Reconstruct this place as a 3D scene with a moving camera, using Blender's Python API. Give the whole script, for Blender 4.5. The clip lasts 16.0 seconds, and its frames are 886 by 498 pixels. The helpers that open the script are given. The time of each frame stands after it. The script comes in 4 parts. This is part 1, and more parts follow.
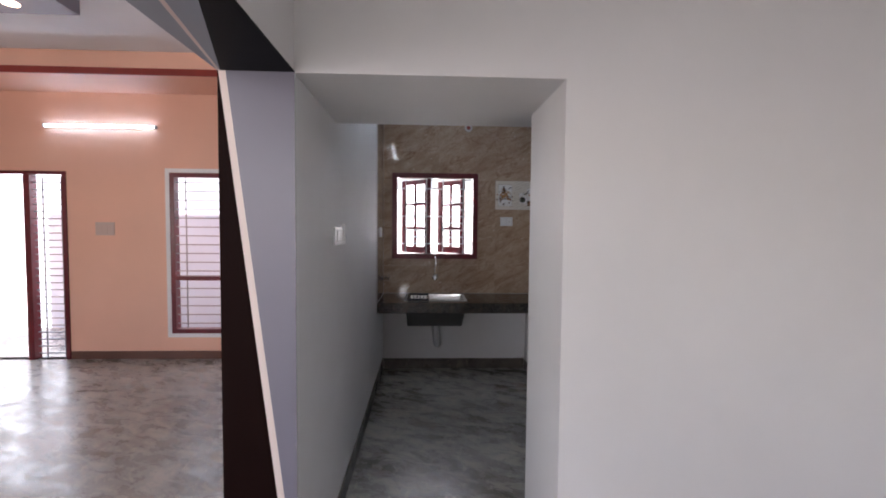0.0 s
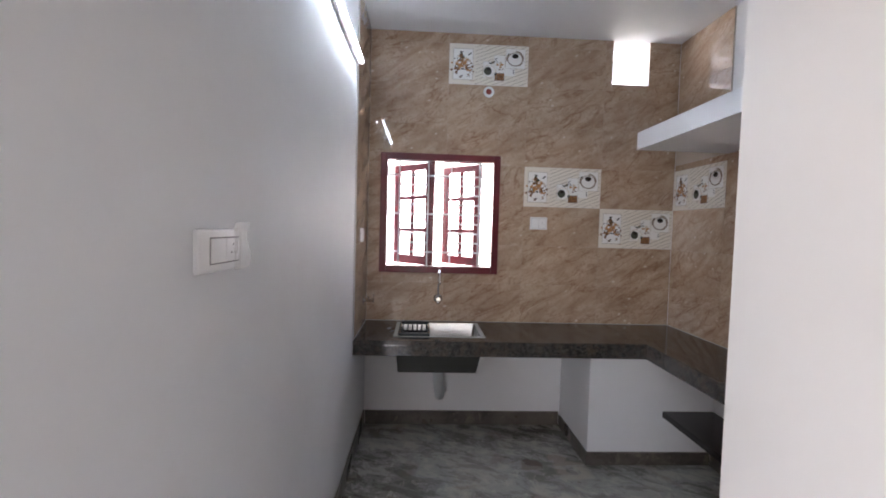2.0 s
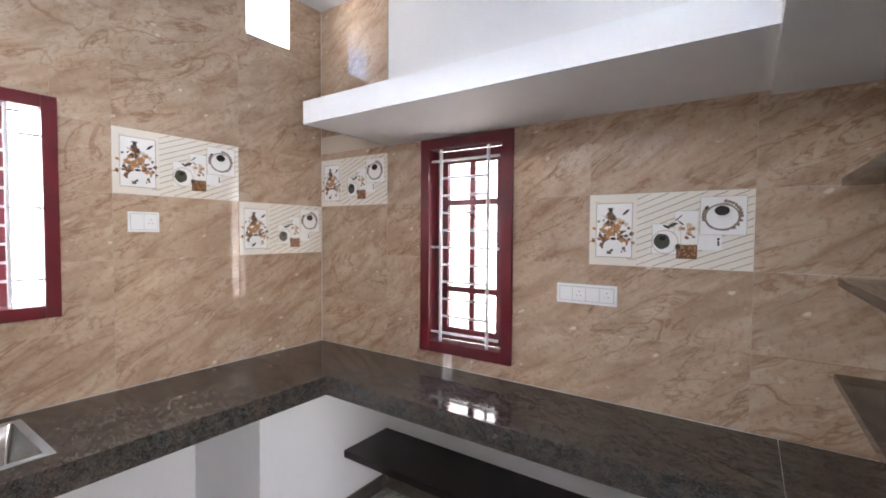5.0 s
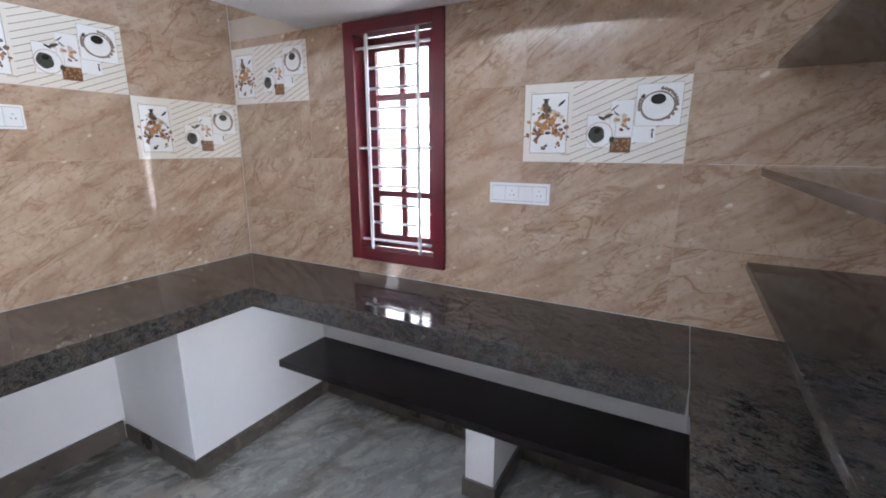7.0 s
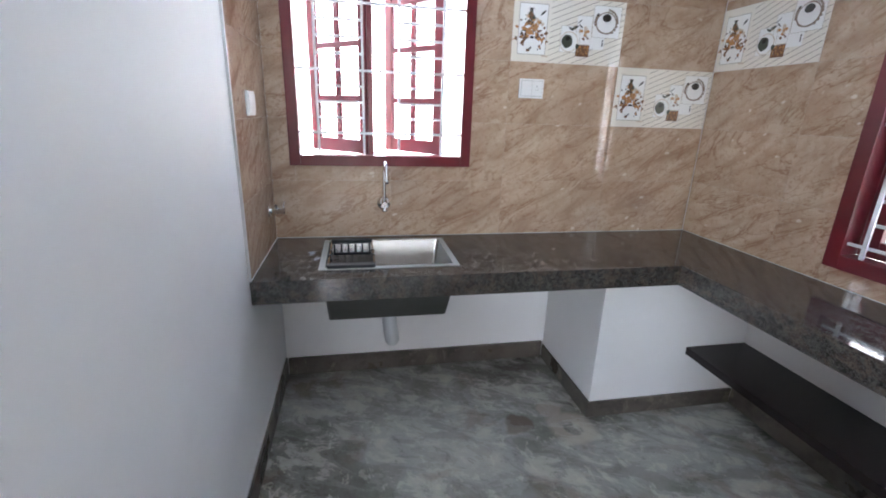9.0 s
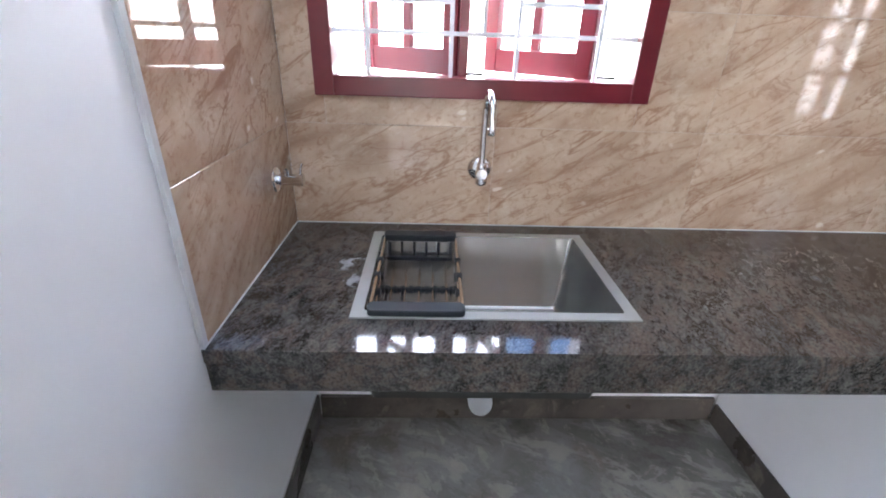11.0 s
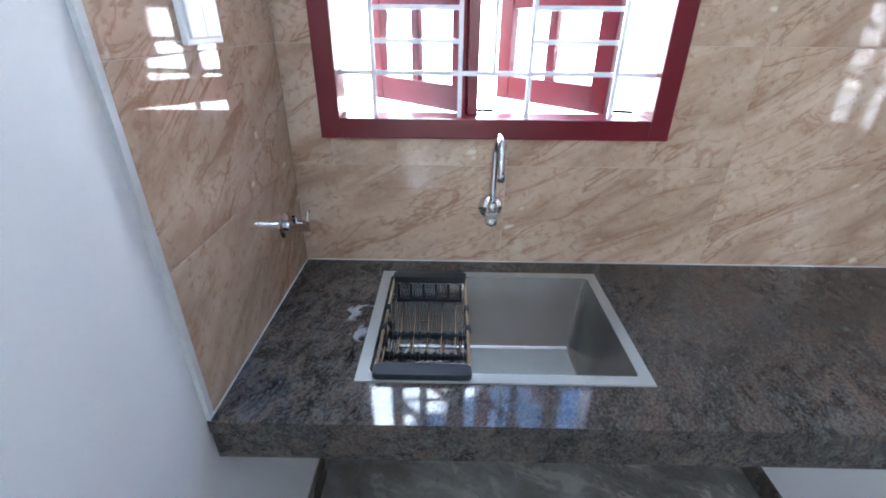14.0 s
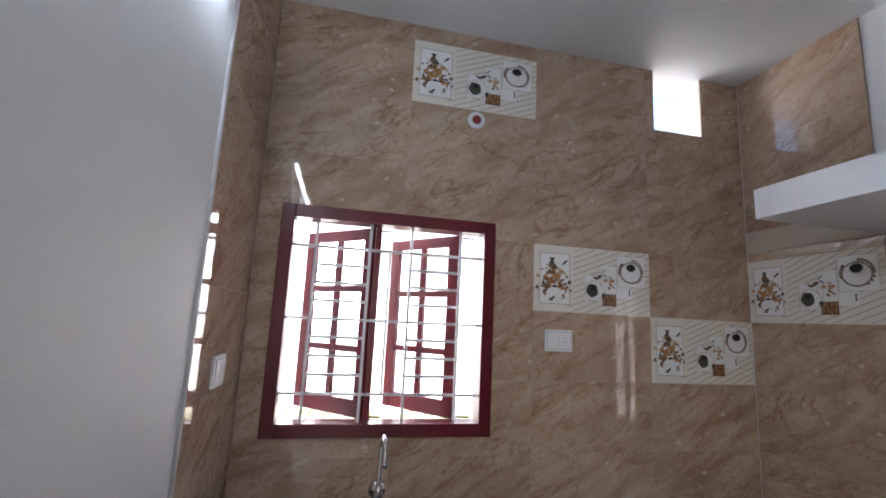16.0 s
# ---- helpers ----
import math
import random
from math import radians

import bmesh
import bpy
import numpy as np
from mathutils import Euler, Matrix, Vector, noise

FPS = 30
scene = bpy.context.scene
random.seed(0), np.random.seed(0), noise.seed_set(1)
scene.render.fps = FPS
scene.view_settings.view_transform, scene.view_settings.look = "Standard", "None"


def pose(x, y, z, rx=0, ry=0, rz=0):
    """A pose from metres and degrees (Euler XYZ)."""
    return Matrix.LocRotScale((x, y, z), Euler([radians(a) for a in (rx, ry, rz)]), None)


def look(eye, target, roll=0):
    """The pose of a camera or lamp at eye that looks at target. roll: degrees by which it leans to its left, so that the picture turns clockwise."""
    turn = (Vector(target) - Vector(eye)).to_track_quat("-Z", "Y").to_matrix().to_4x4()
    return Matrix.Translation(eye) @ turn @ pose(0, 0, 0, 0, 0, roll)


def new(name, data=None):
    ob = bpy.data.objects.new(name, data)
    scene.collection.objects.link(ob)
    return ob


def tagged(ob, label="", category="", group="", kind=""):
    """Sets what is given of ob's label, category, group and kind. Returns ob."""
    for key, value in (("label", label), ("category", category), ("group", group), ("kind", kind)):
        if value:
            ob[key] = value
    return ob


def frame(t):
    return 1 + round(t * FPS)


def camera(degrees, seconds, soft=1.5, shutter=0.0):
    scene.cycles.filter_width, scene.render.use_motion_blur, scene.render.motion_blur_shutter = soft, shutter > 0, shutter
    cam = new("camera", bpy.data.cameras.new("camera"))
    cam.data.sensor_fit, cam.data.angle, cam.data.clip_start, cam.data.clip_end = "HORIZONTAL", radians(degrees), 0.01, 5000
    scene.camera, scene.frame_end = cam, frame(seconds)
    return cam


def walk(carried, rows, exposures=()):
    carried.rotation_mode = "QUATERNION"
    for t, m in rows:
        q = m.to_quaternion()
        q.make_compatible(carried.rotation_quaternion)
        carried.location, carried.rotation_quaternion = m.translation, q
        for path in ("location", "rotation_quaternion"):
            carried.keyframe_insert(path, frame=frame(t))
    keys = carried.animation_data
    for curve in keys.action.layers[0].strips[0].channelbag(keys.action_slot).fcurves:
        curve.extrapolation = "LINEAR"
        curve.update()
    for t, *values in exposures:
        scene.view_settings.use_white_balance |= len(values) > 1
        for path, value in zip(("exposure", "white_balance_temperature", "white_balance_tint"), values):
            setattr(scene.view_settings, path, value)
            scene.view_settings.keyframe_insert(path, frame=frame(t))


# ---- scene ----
cam = camera(90.5, 16.0, 1.85)
PATH = [
    (0, (0.272, 0.434, 1.51), (0.356, 2.43, 1.416), 0.5),
    (0.5, (0.268, 0.766, 1.505), (0.321, 2.763, 1.413), 0.4),
    (1, (0.27, 1.082, 1.513), (0.311, 3.079, 1.423), 0.7),
    (1.5, (0.251, 1.417, 1.523), (0.31, 3.414, 1.431), 1.3),
    (2, (0.252, 1.754, 1.523), (0.348, 3.75, 1.433), 1.6),
    (2.5, (0.228, 2.036, 1.522), (0.436, 4.023, 1.438), 2.1),
    (3, (0.185, 2.298, 1.529), (0.6, 4.254, 1.467), 2.1),
    (3.5, (0.21, 2.51, 1.521), (0.867, 4.399, 1.465), 1.5),
    (4, (0.23, 2.644, 1.534), (1.23, 4.375, 1.473), 1.0),
    (4.5, (0.238, 2.726, 1.545), (1.592, 4.197, 1.483), 0.5),
    (5, (0.245, 2.756, 1.547), (1.885, 3.897, 1.473), 0.4),
    (5.2, (0.258, 2.751, 1.548), (1.982, 3.763, 1.466), 0.4),
    (6.25, (0.33, 2.745, 1.508), (2.26, 3.191, 1.23), 0.1),
    (7.3, (0.411, 2.716, 1.46), (1.949, 3.884, 0.94), -0.3),
    (7.5, (0.402, 2.729, 1.459), (1.845, 4.003, 0.919), -0.3),
    (8, (0.377, 2.718, 1.458), (1.451, 4.305, 0.887), 0.0),
    (8.5, (0.292, 2.779, 1.467), (0.98, 4.558, 0.866), 1.3),
    (9, (0.248, 2.827, 1.461), (0.625, 4.698, 0.864), 1.9),
    (9.5, (0.223, 2.969, 1.444), (0.476, 4.861, 0.844), 2.4),
    (10, (0.225, 3.245, 1.435), (0.394, 5.125, 0.774), 2.2),
    (10.2, (0.217, 3.372, 1.417), (0.374, 5.243, 0.727), 2.4),
    (12.3, (0.281, 4.427, 1.251), (0.219, 5.86, -0.144), -0.7),
    (12.5, (0.272, 4.46, 1.25), (0.223, 5.823, -0.212), -0.3),
    (13, (0.264, 4.404, 1.272), (0.21, 5.792, -0.168), -0.4),
    (13.5, (0.24, 4.197, 1.361), (0.214, 5.785, 0.146), 0.3),
    (14, (0.265, 3.947, 1.458), (0.243, 5.724, 0.542), 0.5),
    (14.5, (0.253, 3.692, 1.517), (0.329, 5.609, 0.952), 1.5),
    (15, (0.237, 3.439, 1.587), (0.429, 5.416, 1.353), 2.3),
    (15.5, (0.184, 3.318, 1.629), (0.554, 5.281, 1.731), 2.5),
    (16, (0.191, 3.282, 1.652), (0.62, 5.209, 1.973), 2.8),
]
EXPOSURES = [
    (0, 1.6, 6420, 19), (0.5, 1.75, 6520, 19), (1, 2.1, 6620, 19), (1.5, 2.3, 6620, 20), (2, 2.65, 6520, 18), (2.5, 2.8, 6320, 16),
    (3.5, 2.8, 6420, 18), (4, 2.9, 6570, 19), (4.5, 3.3, 6670, 20), (5, 3.65, 6670, 17), (7.5, 3.75, 5720, 14), (8, 3.95, 5520, 12),
    (8.5, 3.88, 5620, 12), (9, 3.5, 6020, 12), (10, 3.48, 6170, 17), (12.5, 4.85, 5720, 9), (13, 4.7, 5620, 8), (13.5, 4.72, 5370, 7),
    (14, 3.7, 5520, 9), (14.5, 2.25, 5720, 13), (15, 1.45, 6070, 17), (15.5, 1.85, 6220, 17), (16, 2.3, 6370, 17),
]
walk(cam, [(t, look(eye, target, roll)) for t, eye, target, roll in PATH], EXPOSURES)

# ---- sky, sun and lights ----
world = bpy.data.worlds.new("sky")
scene.world = world
world.use_nodes = True
wn = world.node_tree
sky = wn.nodes.new("ShaderNodeTexSky")
sky.sky_type, sky.sun_disc = "NISHITA", False
sky.sun_elevation, sky.sun_rotation = radians(50), radians(216)
wn.nodes["Background"].inputs["Strength"].default_value = 0.15
wn.links.new(sky.outputs[0], wn.nodes["Background"].inputs[0])


def lamp(name, kind, m, energy, color=(1, 1, 1), size=(1, 1)):
    data = bpy.data.lights.new(name, kind)
    data.energy, data.color = energy, color
    if kind == "AREA":
        data.shape, data.size, data.size_y = "RECTANGLE", size[0], size[1]
    ob = new(name, data)
    ob.matrix_world = m
    return ob


sun = lamp("sun", "SUN", look((-4.5, -4, 8), (0.6, 3, 0)), 4.5, (1, 0.95, 0.88))
sun.data.angle = radians(0.5)
# north and hall lamps: sky light through the window openings
lamp("window_light_north", "AREA", look((-0.45, 6.6, 2.3), (1.5, 3.5, 0.7)), 24, (0.97, 0.98, 1), (3.0, 1.7))
# next three: fill lamps in unseen south and west openings, added for brightness
lamp("fill_light_dining", "AREA", look((-2.4, -2.5, 1.9), (0.4, 3.0, 1.2)), 15, (1, 0.965, 0.94), (2.0, 1.6))
lamp("fill_light_south", "AREA", look((-0.45, -2.56, 1.95), (0.5, 4.5, 0.3)), 9, (1, 0.965, 0.93), (0.75, 1.2))
lamp("fill_light_west", "AREA", look((-6.15, -0.85, 1.65), (1.5, 3.2, 1.0)), 11, (1, 0.955, 0.92), (3.0, 1.4))
lamp("window_light_hall", "AREA", look((-4.6, 6.1, 1.4), (-3.6, 3.0, 0.8)), 29, (0.86, 0.93, 1), (2.4, 2.0))


# ---- materials ----
def material(name, rough=0.6, metal=0.0, color=(0.5, 0.5, 0.5)):
    m = bpy.data.materials.new(name)
    m.use_nodes = True
    b = m.node_tree.nodes["Principled BSDF"]
    b.inputs["Base Color"].default_value = (*color, 1)
    b.inputs["Roughness"].default_value = rough
    b.inputs["Metallic"].default_value = metal
    return m, m.node_tree, b


def node(tree, kind, **values):
    n = tree.nodes.new("ShaderNode" + kind)
    for key, value in values.items():
        n.inputs[key.replace("_", " ")].default_value = value
    return n


def coords(tree, stretch=(1, 1, 1), turn=(0, 0, 0), shuffle=0.0):
    """Object coordinates, moved by each piece's random number, turned and stretched."""
    tc = tree.nodes.new("ShaderNodeTexCoord")
    out = tc.outputs["Object"]
    if shuffle:
        info = tree.nodes.new("ShaderNodeObjectInfo")
        mul = node(tree, "VectorMath")
        mul.operation = "SCALE"
        mul.inputs[0].default_value = (1.0, 0.37, 0.61)
        tree.links.new(scaled(tree, info.outputs["Random"], shuffle), mul.inputs["Scale"])
        add = node(tree, "VectorMath")
        add.operation = "ADD"
        tree.links.new(out, add.inputs[0])
        tree.links.new(mul.outputs[0], add.inputs[1])
        out = add.outputs[0]
    rot = node(tree, "Mapping", Rotation=[radians(a) for a in turn])
    tree.links.new(out, rot.inputs[0])
    mp = node(tree, "Mapping", Scale=stretch)
    tree.links.new(rot.outputs[0], mp.inputs[0])
    return mp.outputs[0]


def noise_tex(tree, vec, scale, detail=4.0, rough=0.55, distort=0.0):
    n = node(tree, "TexNoise", Scale=scale, Detail=detail, Roughness=rough, Distortion=distort)
    tree.links.new(vec, n.inputs["Vector"])
    return n.outputs[0]


def ramp(tree, fac, stops):
    r = tree.nodes.new("ShaderNodeValToRGB")
    e = r.color_ramp.elements
    while len(e) < len(stops):
        e.new(0.5)
    for i, (p, c) in enumerate(stops):
        e[i].position, e[i].color = p, (*c, 1) if len(c) == 3 else (c[0], c[0], c[0], 1)
    tree.links.new(fac, r.inputs[0])
    return r.outputs[0]


def mix(tree, fac, a, b):
    m = tree.nodes.new("ShaderNodeMix")
    m.data_type = "RGBA"
    for slot, v in ((0, fac), (6, a), (7, b)):
        if isinstance(v, (int, float)):
            m.inputs[slot].default_value = v
        elif isinstance(v, tuple):
            m.inputs[slot].default_value = (*v, 1)
        else:
            tree.links.new(v, m.inputs[slot])
    return m.outputs[2]


def bump(tree, bsdf, height, strength=0.1, distance=0.01):
    b = node(tree, "Bump", Strength=strength, Distance=distance)
    tree.links.new(height, b.inputs["Height"])
    tree.links.new(b.outputs[0], bsdf.inputs["Normal"])


def paint(name, color, rough=0.55, spread=0.04, grain=0.06, gloss=0.5):
    m, t, b = material(name, rough)
    b.inputs["Specular IOR Level"].default_value = gloss
    v = coords(t)
    big = noise_tex(t, v, 1.3, 5, 0.6)
    dark = tuple(c * (1 - spread) for c in color)
    lite = tuple(min(1, c * (1 + spread)) for c in color)
    c = ramp(t, big, [(0.3, dark), (0.7, lite)])
    t.links.new(c, b.inputs["Base Color"])
    fine = noise_tex(t, v, 90, 3)
    wave = noise_tex(t, v, 4, 2)
    h = mix(t, 0.6, fine, wave)
    bump(t, b, h, grain, 0.01)
    return m


WHITE = paint("white_wall_paint", (0.78, 0.77, 0.765), 0.5)
CEILING = paint("ceiling_paint", (0.80, 0.81, 0.82), 0.6)
BLUEWHITE = paint("cool_white_wall_paint", (0.77, 0.785, 0.80), 0.62)
SALMON = paint("salmon_wall_paint", (0.80, 0.46, 0.33), 0.5)
GREY = paint("violet_grey_paint", (0.20, 0.19, 0.24), 0.4)
BROWN = paint("dark_brown_paint", (0.011, 0.0035, 0.003), 0.6, gloss=0.06)
CREAM = paint("cream_paint", (0.8, 0.68, 0.63), 0.5)
CHARCOAL = paint("charcoal_paint", (0.0045, 0.005, 0.006), 0.5, gloss=0.1)
STEELBLUE = paint("blue_grey_paint", (0.30, 0.33, 0.38), 0.4)
MAROONLINE = paint("maroon_trim_paint", (0.25, 0.03, 0.02), 0.4)
OUTSIDE = paint("outside_plaster", (0.8, 0.79, 0.77), 0.8)
PLASTIC = paint("white_plastic", (0.82, 0.83, 0.84), 0.25, 0.01, 0.0)
# hall bars: backlit darkness put into the colour, darker than GRILLE
HALLGRILLE = paint("backlit_grey_enamel", (0.24, 0.24, 0.26), 0.4, 0.05, 0.02)
GRILLE = paint("pale_grey_enamel", (0.78, 0.79, 0.82), 0.35, 0.02, 0.02)
PVC = paint("grey_pvc", (0.50, 0.52, 0.53), 0.4, 0.08, 0.02)
BLACKPLASTIC = paint("black_plastic", (0.010, 0.0135, 0.017), 0.45, 0.15, 0.05, 0.3)
UNDERSIDE = paint("sooty_steel_coating", (0.030, 0.031, 0.028), 0.35, 0.4)
DARKGREY = paint("dark_grey_plastic", (0.12, 0.125, 0.13), 0.5)
GROUT = paint("pale_grout", (0.50, 0.42, 0.34), 0.8)
HALLSKIRT = paint("red_brown_skirting", (0.115, 0.050, 0.032), 0.4, 0.25)
PALEGREY = paint("pale_grey_plastic", (0.48, 0.49, 0.50), 0.5)
PINKGREY = paint("pink_grey_plastic", (0.55, 0.40, 0.34), 0.35, 0.02)
SILICONE = paint("white_cement_line", (0.52, 0.52, 0.52), 0.75, 0.3)


def tile_material():
    m, t, b = material("beige_marble_tile", 0.09)
    v = coords(t, (1, 1, 1), (0, 0, 0), 23)
    veins = noise_tex(t, coords(t, (1.5, 3, 5.5), (0, 30, 0), 23), 2.0, 4, 0.5, 0.9)
    base = ramp(t, veins, [(0.27, (0.304, 0.195, 0.129)), (0.40, (0.421, 0.299, 0.208)), (0.52, (0.490, 0.366, 0.262)), (0.72, (0.559, 0.432, 0.320))])
    cloud = noise_tex(t, v, 11, 5, 0.65, 0.5)
    base = mix(t, scaled(t, ramp(t, cloud, [(0.42, (0.0,)), (0.7, (1.0,))]), 0.3), base, (0.412, 0.257, 0.169))
    base = mix(t, scaled(t, ramp(t, cloud, [(0.25, (1.0,)), (0.42, (0.0,))]), 0.4), base, (0.608, 0.504, 0.392))
    pits = noise_tex(t, v, 48, 5, 0.7, 0.4)
    base = mix(t, scaled(t, ramp(t, pits, [(0.54, (0.0,)), (0.64, (1.0,))]), 0.62), base, (0.333, 0.200, 0.125))
    base = mix(t, scaled(t, ramp(t, pits, [(0.30, (1.0,)), (0.42, (0.0,))]), 0.25), base, (0.647, 0.551, 0.436))
    for size, strength in ((1.5, 0.75), (3.1, 0.62)):
        crack = noise_tex(t, coords(t, (1.0, 3, 3.6), (0, 30, 0), 23 + size), size, 5, 0.55, 1.0)
        line = ramp(t, crack, [(0.485, (0.0,)), (0.498, (1.0,)), (0.502, (1.0,)), (0.518, (0.0,))])
        keep = ramp(t, noise_tex(t, v, 3.0, 2), [(0.38, (0.0,)), (0.5, (1.0,))])
        both = node(t, "Math")
        both.operation = "MULTIPLY"
        t.links.new(line, both.inputs[0])
        t.links.new(keep, both.inputs[1])
        base = mix(t, scaled(t, both.outputs[0], strength), base, (0.284, 0.161, 0.099))
    dash = noise_tex(t, coords(t, (1.2, 3, 6.5), (0, 30, 0), 31), 15, 4, 0.6, 0.4)
    base = mix(t, scaled(t, ramp(t, dash, [(0.60, (0.0,)), (0.66, (1.0,))]), 0.3), base, (0.33, 0.206, 0.132))
    base = mix(t, scaled(t, ramp(t, dash, [(0.33, (1.0,)), (0.39, (0.0,))]), 0.2), base, (0.64, 0.539, 0.437))
    fleck = t.nodes.new("ShaderNodeTexVoronoi")
    fleck.inputs["Scale"].default_value = 11
    t.links.new(mix(t, 0.05, coords(t, (1, 1, 1.6), (0, 20, 0), 23), node_color(t, v, 14)), fleck.inputs["Vector"])
    spots = ramp(t, fleck.outputs["Distance"], [(0.10, (0.75,)), (0.17, (0.0,))])
    keep = ramp(t, noise_tex(t, v, 9, 2), [(0.52, (0.0,)), (0.58, (1.0,))])
    both = node(t, "Math")
    both.operation = "MULTIPLY"
    t.links.new(spots, both.inputs[0])
    t.links.new(keep, both.inputs[1])
    base = mix(t, both.outputs[0], base, (0.745, 0.657, 0.534))
    t.links.new(base, b.inputs["Base Color"])
    t.links.new(ramp(t, noise_tex(t, v, 14, 4), [(0.3, (0.02,)), (0.8, (0.06,))]), b.inputs["Roughness"])
    bump(t, b, noise_tex(t, v, 3, 2), 0.006, 0.02)
    return m


# dried cement splashes on the worktop
SPLASHES = (((0.028, 4.831, 0.813), 0.034), ((0.064, 4.842, 0.813), 0.03), ((0.060, 4.762, 0.813), 0.024))


def granite(name, dark, mid, rust, rough=0.16, flecks=1.0):
    m, t, b = material(name, rough)
    v = coords(t)
    flow = coords(t, (1.0, 1.7, 1.7), (0, 14, -70))
    swirl = mix(t, 0.10, flow, node_color(t, v, 3.5))
    big = noise_tex(t, swirl, 3.2, 6, 0.66, 0.5)
    streak = noise_tex(t, swirl, 24, 10, 0.80, 0.35)
    grain = noise_tex(t, coords(t, (1, 1.6, 1.5), (0, 18, -62)), 115, 4, 0.75)
    base = ramp(t, streak, [(0.36, tuple(c * 0.5 for c in dark)), (0.46, dark), (0.54, mid), (0.62, tuple(c * 1.35 for c in mid)), (0.72, tuple(c * 1.8 for c in mid))])
    red = noise_tex(t, swirl, 11, 9, 0.78, 0.5)
    base = mix(t, scaled(t, ramp(t, red, [(0.48, (0.0,)), (0.57, (flecks,))]), 0.6), base, rust)
    base = mix(t, scaled(t, ramp(t, big, [(0.47, (0.0,)), (0.62, (1.0,))]), 0.35), base, dark)
    base = mix(t, scaled(t, ramp(t, grain, [(0.52, (0.0,)), (0.60, (1.0,))]), 0.55 * flecks), base, tuple(c * 1.7 for c in mid))
    base = mix(t, scaled(t, ramp(t, grain, [(0.38, (1.0,)), (0.46, (0.0,))]), 0.7 * flecks), base, tuple(c * 0.5 for c in dark))
    chalk = noise_tex(t, v, 7, 7, 0.7, 0.6)
    base = mix(t, scaled(t, ramp(t, chalk, [(0.66, (0.0,)), (0.74, (1.0,))]), 0.5 * flecks), base, (0.32, 0.32, 0.32))
    ragged = ramp(t, noise_tex(t, v, 38, 5, 0.6, 0.3), [(0.50, (0.0,)), (0.53, (1.0,))])
    for centre, radius in SPLASHES:
        spot = node(t, "Math")
        spot.operation = "MULTIPLY"
        t.links.new(blotch(t, v, centre, radius), spot.inputs[0])
        t.links.new(ragged, spot.inputs[1])
        base = mix(t, scaled(t, spot.outputs[0], 0.75 * flecks), base, (0.33, 0.34, 0.37))
    t.links.new(base, b.inputs["Base Color"])
    dust = noise_tex(t, v, 3.5, 6, 0.65)
    t.links.new(ramp(t, dust, [(0.35, (rough * 0.6,)), (0.75, (rough * 2.0,))]), b.inputs["Roughness"])
    bump(t, b, grain, 0.008, 0.002)
    return m


def blotch(t, v, centre, radius, ring=0.0):
    """A stain of its own shape about a point of the floor: 1 inside, 0 outside, with an open middle if ring."""
    warp = mix(t, 0.13, v, node_color(t, v, 5))
    d = node(t, "VectorMath")
    d.operation = "DISTANCE"
    t.links.new(warp, d.inputs[0])
    d.inputs[1].default_value = tuple(c * 0.87 + 0.065 for c in (*centre, 0)[:3])
    stops = [(radius * 0.75, (1.0,)), (radius, (0.0,))]
    if ring:
        stops = [(radius * ring * 0.8, (0.0,)), (radius * ring, (1.0,))] + stops
    return ramp(t, d.outputs["Value"], stops)


def node_color(t, v, scale):
    n = node(t, "TexNoise", Scale=scale, Detail=5.0)
    t.links.new(v, n.inputs["Vector"])
    return n.outputs[1]


STAINS = (((1.25, 4.46), 0.12, 0.45, (0.42, 0.37, 0.31)), ((0.03, 3.98), 0.10, 0.5, (0.37, 0.33, 0.29)), ((1.00, 4.52), 0.06, 0, (0.110, 0.072, 0.050)),
          ((1.19, 4.62), 0.07, 0, (0.40, 0.345, 0.295)), ((-2.4, 3.4), 0.2, 0.4, (0.36, 0.31, 0.27)), ((0.55, 3.9), 0.05, 0, (0.35, 0.32, 0.285)))


